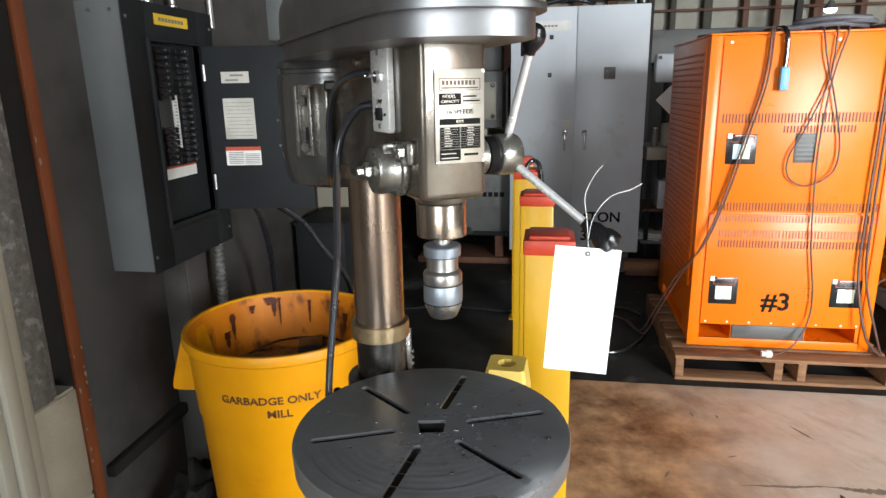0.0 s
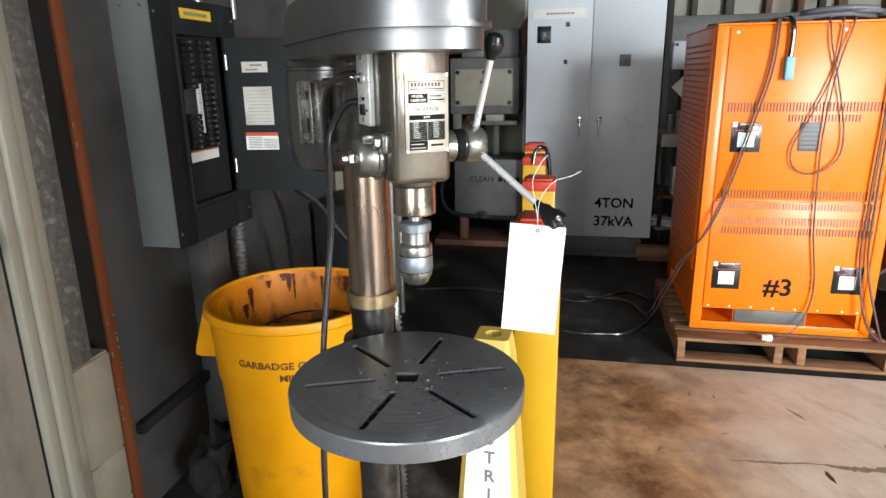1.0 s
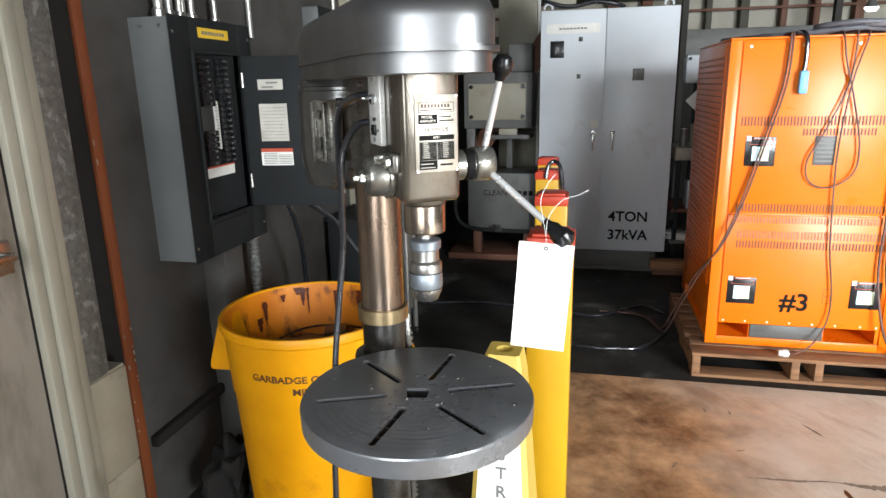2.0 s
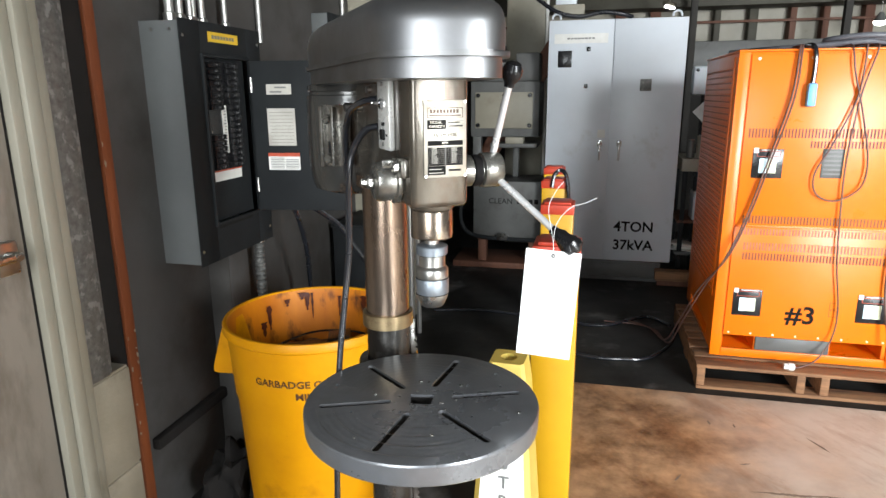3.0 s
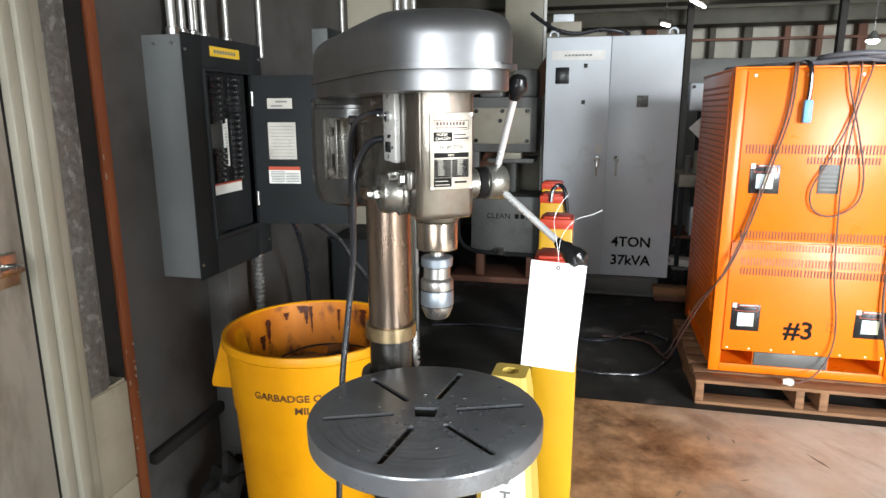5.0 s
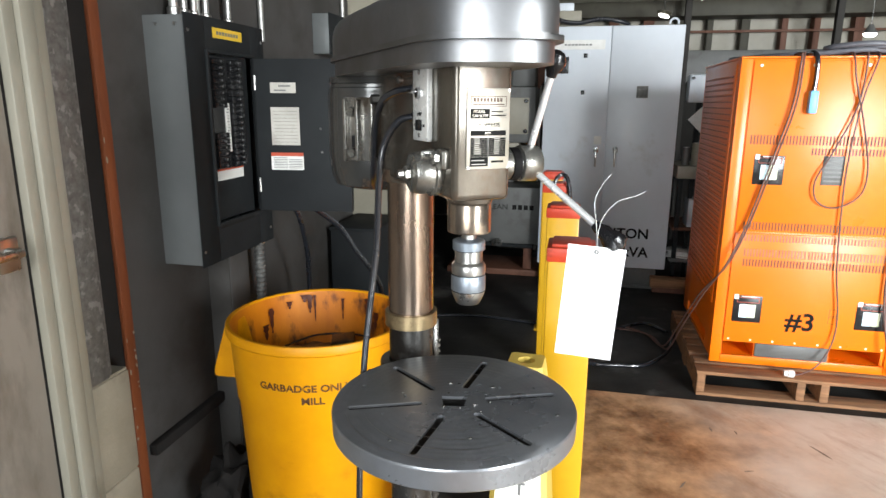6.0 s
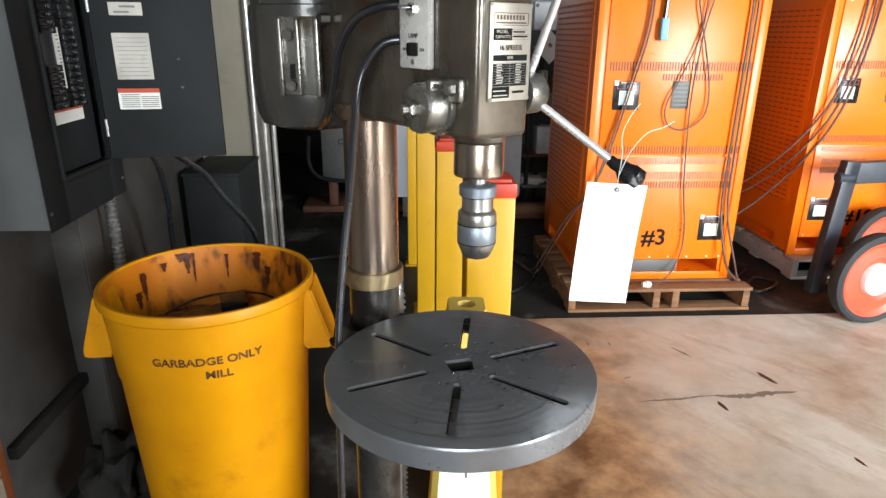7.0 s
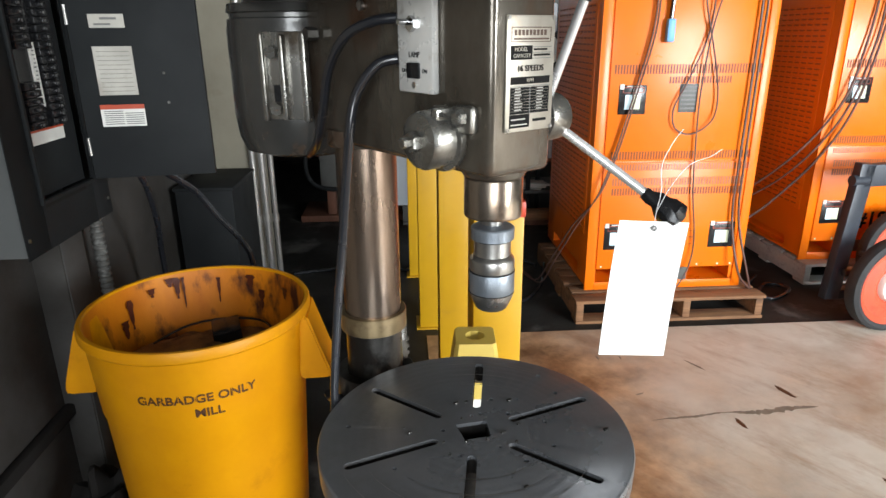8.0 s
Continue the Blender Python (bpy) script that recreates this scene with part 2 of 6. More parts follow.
M_ALU = mat("brushed_aluminium_plate", (0.42, 0.39, 0.335), (0.30, 0.265, 0.215), 0.38, 0.5, scale=24, bump=0.04, stain=(0.36, 0.27, 0.18), stain_scale=16, stain_at=0.66)
M_QUILL = mat("browned_quill_steel", (0.42, 0.365, 0.305), (0.30, 0.25, 0.20), 0.24, 0.95, scale=14, bump=0.04, stain=(0.18, 0.12, 0.08), stain_scale=9, stain_at=0.60, soft=0.2, rough_var=0.1)
# the pale inside showing through the lower slots, put into the colour
M_PINKSLOT = mat("pinkish_slot_inside", (0.44, 0.16, 0.085), (0.28, 0.085, 0.04), 0.7, scale=30, bump=0.05)
M_MARK = mat("dim_switch_mark", (0.10, 0.10, 0.098), None, 0.6, scale=40, bump=0)
M_BROWNPLATE = mat("dark_brown_print", (0.07, 0.035, 0.02), None, 0.5, scale=20, bump=0)
M_PLUGBLUE = mat("pale_blue_connector", (0.16, 0.42, 0.70), (0.13, 0.36, 0.62), 0.4, scale=20, bump=0.03)
M_SCREEN = glow("lit_display", (0.62, 0.80, 0.86), 0.35)
M_SCREENPALE = mat("pale_keypad", (0.70, 0.72, 0.50), (0.62, 0.68, 0.52), 0.5, scale=40, bump=0)
M_TUBE = glow("fluorescent_tube", (1.0, 0.97, 0.9), 9.0)
M_TYRE = mat("black_tyre_rubber", (0.022, 0.022, 0.024), (0.035, 0.035, 0.036), 0.75, scale=20, bump=0.3)
M_RIM = mat("red_wheel_paint", (0.62, 0.10, 0.045), (0.55, 0.08, 0.04), 0.4, scale=12, bump=0.05, stain=(0.40, 0.06, 0.03), stain_scale=8, stain_at=0.66)
M_TRUCK = mat("dark_blue_black_paint", (0.035, 0.042, 0.055), (0.025, 0.03, 0.04), 0.45, scale=12, bump=0.1)
M_CRACK = mat("dirt_in_cracks", (0.15, 0.112, 0.082), (0.27, 0.215, 0.165), 0.8, scale=14, bump=0.3)
M_ROCK = mat("outdoor_concrete", (0.36, 0.35, 0.33), (0.30, 0.29, 0.27), 0.8, scale=3, bump=0.2)


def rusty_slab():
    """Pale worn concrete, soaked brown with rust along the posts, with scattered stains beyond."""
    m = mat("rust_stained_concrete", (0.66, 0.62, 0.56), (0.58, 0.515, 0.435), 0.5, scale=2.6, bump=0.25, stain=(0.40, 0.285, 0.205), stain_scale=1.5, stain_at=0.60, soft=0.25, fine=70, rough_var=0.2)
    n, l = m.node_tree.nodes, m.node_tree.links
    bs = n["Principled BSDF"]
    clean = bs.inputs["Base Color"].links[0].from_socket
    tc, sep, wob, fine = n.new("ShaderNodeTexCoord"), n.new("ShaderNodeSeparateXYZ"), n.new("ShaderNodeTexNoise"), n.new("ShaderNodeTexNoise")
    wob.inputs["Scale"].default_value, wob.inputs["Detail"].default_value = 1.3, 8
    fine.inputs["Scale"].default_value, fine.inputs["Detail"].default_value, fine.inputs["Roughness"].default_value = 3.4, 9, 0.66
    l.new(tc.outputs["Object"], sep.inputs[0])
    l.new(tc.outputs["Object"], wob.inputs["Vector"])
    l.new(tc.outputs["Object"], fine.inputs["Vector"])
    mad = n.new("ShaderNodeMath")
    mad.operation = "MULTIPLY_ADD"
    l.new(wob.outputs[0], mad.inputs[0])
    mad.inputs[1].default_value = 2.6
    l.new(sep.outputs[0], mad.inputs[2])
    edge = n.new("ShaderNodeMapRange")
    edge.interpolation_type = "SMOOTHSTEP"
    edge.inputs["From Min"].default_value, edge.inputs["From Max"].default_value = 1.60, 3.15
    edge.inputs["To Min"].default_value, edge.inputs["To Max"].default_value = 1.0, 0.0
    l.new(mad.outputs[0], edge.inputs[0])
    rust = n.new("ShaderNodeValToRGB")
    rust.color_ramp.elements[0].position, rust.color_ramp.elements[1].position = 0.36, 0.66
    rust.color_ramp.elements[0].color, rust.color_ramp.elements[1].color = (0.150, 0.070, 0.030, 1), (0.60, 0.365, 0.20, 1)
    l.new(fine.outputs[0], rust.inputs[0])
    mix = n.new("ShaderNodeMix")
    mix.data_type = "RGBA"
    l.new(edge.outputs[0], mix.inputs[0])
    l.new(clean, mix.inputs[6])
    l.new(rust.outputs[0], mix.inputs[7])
    # long diagonal scrapes, pale and rusty
    mp, drag, ramp, scr = n.new("ShaderNodeMapping"), n.new("ShaderNodeTexNoise"), n.new("ShaderNodeValToRGB"), n.new("ShaderNodeMix")
    turn = n.new("ShaderNodeMapping")
    turn.inputs["Rotation"].default_value, mp.inputs["Scale"].default_value = (0, 0, radians(-125)), (1.0, 3.2, 1.0)
    l.new(tc.outputs["Object"], turn.inputs[0])
    l.new(turn.outputs[0], mp.inputs[0])
    l.new(mp.outputs[0], drag.inputs["Vector"])
    drag.inputs["Scale"].default_value, drag.inputs["Detail"].default_value, drag.inputs["Roughness"].default_value = 1.1, 9, 0.72
    for e, p, c in zip([ramp.color_ramp.elements[0], ramp.color_ramp.elements[1], ramp.color_ramp.elements.new(0.5)], (0.32, 0.70, 0.5), ((0.62, 0.48, 0.375, 1), (1.30, 1.26, 1.20, 1), (0.97, 0.97, 0.95, 1))):
        e.position, e.color = p, c
    l.new(drag.outputs[0], ramp.inputs[0])
    scr.data_type, scr.blend_type = "RGBA", "MULTIPLY"
    scr.inputs[0].default_value = 0.85
    l.new(mix.outputs[2], scr.inputs[6])
    l.new(ramp.outputs[0], scr.inputs[7])
    l.new(scr.outputs[2], bs.inputs["Base Color"])
    return m


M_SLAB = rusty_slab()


def table_iron():
    """Machined cast iron: turned rings, greyish smears and pits."""
    m = mat("machined_cast_iron", (0.26, 0.268, 0.285), (0.19, 0.196, 0.21), 0.30, 0.6, scale=8, bump=0.06, stain=(0.15, 0.147, 0.143), stain_scale=4.5, stain_at=0.60, soft=0.3)
    n, l = m.node_tree.nodes, m.node_tree.links
    b = n["Principled BSDF"]
    tc, wave = n.new("ShaderNodeTexCoord"), n.new("ShaderNodeTexWave")
    wave.wave_type, wave.rings_direction = "RINGS", "Z"
    wave.inputs["Scale"].default_value, wave.inputs["Distortion"].default_value = 26.0, 1.6
    wave.inputs["Detail"].default_value, wave.inputs["Detail Scale"].default_value = 3, 1.2
    l.new(tc.outputs["Object"], wave.inputs["Vector"])
    bp, old = n.new("ShaderNodeBump"), b.inputs["Normal"].links[0].from_node
    bp.inputs["Strength"].default_value, bp.inputs["Distance"].default_value = 0.05, 0.002
    l.new(wave.outputs["Fac"], bp.inputs["Height"])
    l.new(old.outputs[0], bp.inputs["Normal"])
    l.new(bp.outputs[0], b.inputs["Normal"])
    return m


M_TABLE = table_iron()

# ---- mesh helpers ----


def box(bm, x0, x1, y0, y1, z0, z1, bevel=0.0, segs=2):
    r = bmesh.ops.create_cube(bm, size=1.0)
    vs = r["verts"]
    for v in vs:
        v.co = Vector(((x0 + x1) / 2 + v.co.x * (x1 - x0), (y0 + y1) / 2 + v.co.y * (y1 - y0), (z0 + z1) / 2 + v.co.z * (z1 - z0)))
    if bevel > 0:
        es = {e for v in vs for e in v.link_edges}
        bmesh.ops.bevel(bm, geom=list(es), offset=bevel, segments=segs, affect="EDGES", profile=0.5)
    return bm


def boxes(*rows, bevel=0.0):
    bm = bmesh.new()
    for r in rows:
        box(bm, *r[:6], bevel=r[6] if len(r) > 6 else bevel)
    return bm


def lathe(profile, segs=40, axis="z", centre=(0, 0, 0)):
    """A turned body. profile: (radius, height) rows; a radius of 0 closes it."""
    bm, rings = bmesh.new(), []
    for r, h in profile:
        if r <= 1e-6:
            rings.append([bm.verts.new((0, 0, h))])
        else:
            rings.append([bm.verts.new((r * math.cos(2 * math.pi * k / segs), r * math.sin(2 * math.pi * k / segs), h)) for k in range(segs)])
    for a, b in zip(rings, rings[1:]):
        for k in range(segs):
            j = (k + 1) % segs
            if len(a) == 1 and len(b) > 1:
                bm.faces.new((a[0], b[j], b[k]))
            elif len(b) == 1 and len(a) > 1:
                bm.faces.new((a[k], a[j], b[0]))
            elif len(a) > 1:
                bm.faces.new((a[k], a[j], b[j], b[k]))
    turn = {"z": pose(0, 0, 0), "x": pose(0, 0, 0, 0, 90, 0), "y": pose(0, 0, 0, -90, 0, 0)}[axis]
    bm.transform(Matrix.Translation(centre) @ turn)
    bmesh.ops.recalc_face_normals(bm, faces=bm.faces)
    return bm


def cyl(r, h0, h1, axis="z", centre=(0, 0, 0), segs=28, edge=0.0):
    e = edge
    prof = [(0, h0), (r - e, h0), (r, h0 + e), (r, h1 - e), (r - e, h1), (0, h1)] if e else [(0, h0), (r, h0), (r, h1), (0, h1)]
    return lathe(prof, segs, axis, centre)


def smooth_path(pts, n=6):
    pts = [Vector(p) for p in pts]
    out = []
    for i in range(len(pts) - 1):
        p0, p1, p2, p3 = pts[max(i - 1, 0)], pts[i], pts[i + 1], pts[min(i + 2, len(pts) - 1)]
        for k in range(n):
            t = k / n
            out.append(0.5 * (2 * p1 + (p2 - p0) * t + (2 * p0 - 5 * p1 + 4 * p2 - p3) * t * t + (3 * p1 - p0 - 3 * p2 + p3) * t ** 3))
    return out + [pts[-1]]


def tube(pts, r, segs=8, n=6, bm=None):
    bm = bm or bmesh.new()
    path = smooth_path(pts, n) if n > 1 else [Vector(p) for p in pts]
    rings, side = [], None
    for i, p in enumerate(path):
        d = (path[min(i + 1, len(path) - 1)] - path[max(i - 1, 0)]).normalized()
        side = d.orthogonal().normalized() if side is None else (side - d * side.dot(d)).normalized()
        up = d.cross(side)
        rings.append([bm.verts.new(p + r * (math.cos(2 * math.pi * k / segs) * side + math.sin(2 * math.pi * k / segs) * up)) for k in range(segs)])
    for a, b in zip(rings, rings[1:]):
        for k in range(segs):
            bm.faces.new((a[k], a[(k + 1) % segs], b[(k + 1) % segs], b[k]))
    bm.faces.new(rings[0][::-1])
    bm.faces.new(rings[-1])
    return bm


def prism(outline, z0, z1, bevel=0.0, segs=2):
    bm = bmesh.new()
    lo = [bm.verts.new((x, y, z0)) for x, y in outline]
    hi = [bm.verts.new((x, y, z1)) for x, y in outline]
    n = len(outline)
    bm.faces.new(lo[::-1])
    top = bm.faces.new(hi)
    for k in range(n):
        bm.faces.new((lo[k], lo[(k + 1) % n], hi[(k + 1) % n], hi[k]))
    if bevel:
        bmesh.ops.bevel(bm, geom=list(top.edges), offset=bevel, segments=segs, affect="EDGES", profile=0.5)
    bmesh.ops.recalc_face_normals(bm, faces=bm.faces)
    return bm


def to_mesh(name, bm, material):
    me = bpy.data.meshes.new(name)
    bm.normal_update()
    bm.to_mesh(me)
    bm.free()
    if material:
        me.materials.append(material)
    me.polygons.foreach_set("use_smooth", [True] * len(me.polygons))
    me.set_sharp_from_angle(angle=radians(32))
    return me


def part(name, bm, material, parent, label=""):
    ob = new(name, to_mesh(name, bm, material))
    ob.parent = parent
    return tagged(ob, label)


def thing(name, m, label, category, group="", kind=""):
    ob = new(name)
    ob.empty_display_size = 0.05
    ob.matrix_world = m
    return tagged(ob, label, category, group, kind)


def single(name, bm, material, m, label, category="", group="", kind=""):
    ob = new(name, to_mesh(name, bm, material))
    ob.matrix_world = m
    return tagged(ob, label, category, group, kind)


def cut(bm, cutter):
    """bm less cutter, as a new bmesh."""
    a, b = new("cut_a", to_mesh("cut_a", bm, None)), new("cut_b", to_mesh("cut_b", cutter, None))
    mod = a.modifiers.new("cut", "BOOLEAN")
    mod.operation, mod.solver, mod.object, mod.use_self = "DIFFERENCE", "EXACT", b, True
    dg = bpy.context.evaluated_depsgraph_get()
    dg.update()
    me = bpy.data.meshes.new_from_object(a.evaluated_get(dg))
    out = bmesh.new()
    out.from_mesh(me)
    for ob in (a, b):
        data = ob.data
        bpy.data.objects.remove(ob)
        bpy.data.meshes.remove(data)
    bpy.data.meshes.remove(me)
    return out


def lettering(text, size, depth=0.0012, align="CENTER", bold=0.0):
    """The characters as a flat mesh in the x z plane that faces -y, centred on the origin."""
    cu = bpy.data.curves.new("text", "FONT")
    cu.body, cu.size, cu.extrude, cu.align_x, cu.align_y = text, size, depth / 2, align, "CENTER"
    cu.resolution_u, cu.offset = 3, size * bold
    ob = new("text", cu)
    dg = bpy.context.evaluated_depsgraph_get()
    dg.update()
    me = bpy.data.meshes.new_from_object(ob.evaluated_get(dg))
    bpy.data.objects.remove(ob)
    bpy.data.curves.remove(cu)
    bm = bmesh.new()
    bm.from_mesh(me)
    bpy.data.meshes.remove(me)
    bm.transform(pose(0, 0, 0, 90, 0, 0))
    return bm


def moved(bm, m):
    bm.transform(m)
    return bm

# ---- the building ----
WALL_U, NEAR_U = -1.487, -1.376


def structure(name, bm, material, label=""):
    return single(name, bm, material, ROOM.copy(), label, kind="structure")


structure("ground", boxes((-400, 400, -400, 400, -0.32, -0.16)), M_ROCK, "pale outdoor concrete yard")
structure("floor", boxes((-3, 9, -3.2, 9.2, -0.15, 0.0)), M_FLOOR, "dark oil-stained concrete shop floor")
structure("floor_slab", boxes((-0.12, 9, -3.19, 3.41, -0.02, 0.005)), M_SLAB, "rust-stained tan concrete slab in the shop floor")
structure("wall_left", boxes((WALL_U - 0.2, WALL_U, 1.705, 3.98, 0, 3.6)), M_GREYWALL, "grey painted wall behind the breaker panel")
near = boxes((NEAR_U - 0.3, NEAR_U, -3.0, 0.28, 0, 3.6), (NEAR_U - 0.3, NEAR_U, 0.28, 1.30, 2.12, 3.6), (NEAR_U - 0.3, NEAR_U - 0.13, 0.28, 1.30, 0, 2.12))
# mostly out of view; grey in place of cream to cut bounced light
structure("wall_near_door", near, M_GREYWALL, "wall around a closed door, coloured grey to cut bounced light")
structure("wall_pillar", boxes((WALL_U - 0.2, -1.17, 3.98, 4.5, 0, 3.6)), M_CREAMPANEL, "cream painted pillar with pipes beside it")
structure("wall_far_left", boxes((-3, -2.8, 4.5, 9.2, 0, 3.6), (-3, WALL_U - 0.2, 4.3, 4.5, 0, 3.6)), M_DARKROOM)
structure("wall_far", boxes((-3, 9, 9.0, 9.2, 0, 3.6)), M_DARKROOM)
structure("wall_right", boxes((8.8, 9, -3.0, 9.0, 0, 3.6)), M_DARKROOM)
# out of view; the sills are added to suit the raised daylight lamps
structure("wall_bay", boxes((NEAR_U - 0.3, -1.15, -3.2, -3.0, 0, 3.6), (0.45, 3.0, -3.2, -3.0, 0, 3.6), (6.3, 9, -3.2, -3.0, 0, 3.6), (-1.15, 0.45, -3.2, -3.0, 3.15, 3.6), (-1.15, 0.45, -3.2, -3.0, 0, 0.82), (3.0, 6.3, -3.2, -3.0, 3.15, 3.6), (3.0, 6.3, -3.2, -3.0, 0, 0.82)), M_GREYWALL, "unseen grey wall with two bay openings and added sills")
structure("ceiling", boxes((-3, 9, -3.2, 9.2, 3.6, 3.75)), M_BEAM, "unseen shop ceiling, coloured dark to cut bounced light")

# the door, its frame and the jamb
door = structure("door_1", boxes((NEAR_U - 0.06, NEAR_U - 0.015, 0.31, 1.236, 0.01, 2.05, 0.004)), M_DOORWHITE, "closed scuffed off-white door")
handle = part("door_handle", boxes((NEAR_U - 0.02, NEAR_U + 0.004, 1.13, 1.20, 1.22, 1.31, 0.004), (NEAR_U, NEAR_U + 0.045, 1.155, 1.178, 1.262, 1.285, 0.006), (NEAR_U + 0.03, NEAR_U + 0.05, 1.03, 1.178, 1.262, 1.285, 0.008)), M_STEEL, door, "worn steel lever handle")
structure("door_frame", boxes((NEAR_U - 0.13, NEAR_U + 0.006, 1.248, 1.285, 0, 2.12, 0.006), (NEAR_U - 0.02, NEAR_U + 0.022, 1.285, 1.335, 0, 2.12, 0.01), (NEAR_U - 0.02, NEAR_U + 0.012, 1.335, 1.372, 0, 2.12, 0.006),
                               (NEAR_U - 0.13, NEAR_U + 0.022, 0.24, 0.30, 0, 2.12, 0.01), (NEAR_U - 0.13, NEAR_U + 0.022, 0.30, 1.30, 2.06, 2.12, 0.01)), M_FRAME, "cream painted stepped door frame")
# the recess walls are coloured near black to paint its deep shade
structure("wall_jamb", boxes((NEAR_U - 0.3, NEAR_U - 0.02, 1.30, 1.42, 0, 3.6), (WALL_U - 0.2, WALL_U - 0.013, 1.545, 1.705, 0, 3.6)), M_SHADEBLACK)
jamb_post = structure("jamb_post", boxes((NEAR_U - 0.05, NEAR_U + 0.006, 1.3735, 1.452, 0.80, 3.6, 0.004)), M_GALV, "dull galvanised steel jamb post over painted blocks")
part("flange", boxes((NEAR_U - 0.05, NEAR_U - 0.006, 1.452, 1.476, 0.80, 3.6, 0.004)), M_GALV, jamb_post)
part("web", boxes((NEAR_U - 0.16, NEAR_U - 0.05, 1.40, 1.466, 0.795, 3.6, 0.003)), M_GALV, jamb_post)
block_base = structure("block_base", boxes((NEAR_U - 0.25, NEAR_U - 0.006, 1.375, 1.538, 0.0, 0.80)), M_CREAM, "cream painted concrete block wall end")
rng = random.Random(4)
zb = 0.0
for h in (0.245, 0.19, 0.36):
    part("block", boxes((NEAR_U - 0.24, NEAR_U, 1.37 + rng.uniform(-0.002, 0.002), 1.545 + rng.uniform(-0.004, 0.003), zb + 0.003, zb + h - 0.003, 0.007)), M_CREAM, block_base)
    zb += h
structure("trim_strip", boxes((WALL_U - 0.012, WALL_U + 0.004, 1.672, 1.718, 0.0, 3.6, 0.003)), M_REDSTRIP, "rust orange painted wooden trim strip")
structure("baseboard", boxes((WALL_U, WALL_U + 0.035, 1.73, 3.97, 0.345, 0.392, 0.008)), M_SHADEBLACK, "dark rail along the foot of the wall")

# no seal here: a near-black strip draws the shaded gap
structure("door_seal", boxes((NEAR_U - 0.06, NEAR_U - 0.02, 1.2365, 1.2475, 0.01, 2.05)), M_SHADEBLACK, "black strip painting the shade in the gap beside the door")
strip_chips = random.Random(8)
for k in range(14):
    z, v = strip_chips.choice((0.74, 0.80, 0.62, 0.5, 1.5)) + strip_chips.uniform(-0.06, 0.06), 1.674 + strip_chips.choice((0.0, 0.034)) + strip_chips.uniform(-0.002, 0.004)
    w, h = strip_chips.uniform(0.003, 0.007), strip_chips.uniform(0.006, 0.026)
    chip = prism([(0, 0), (w, -h * 0.3), (w * 0.8, -h * 0.9), (w * 0.2, -h), (-w * 0.4, -h * 0.4)], 0.0, 0.0012)
    single("paint_chip", moved(chip, pose(WALL_U + 0.004, v, z) @ pose(0, 0, 0, 90, 0, 90)), M_CREAM, ROOM.copy(), "pale chip in the painted strip", kind="structure")

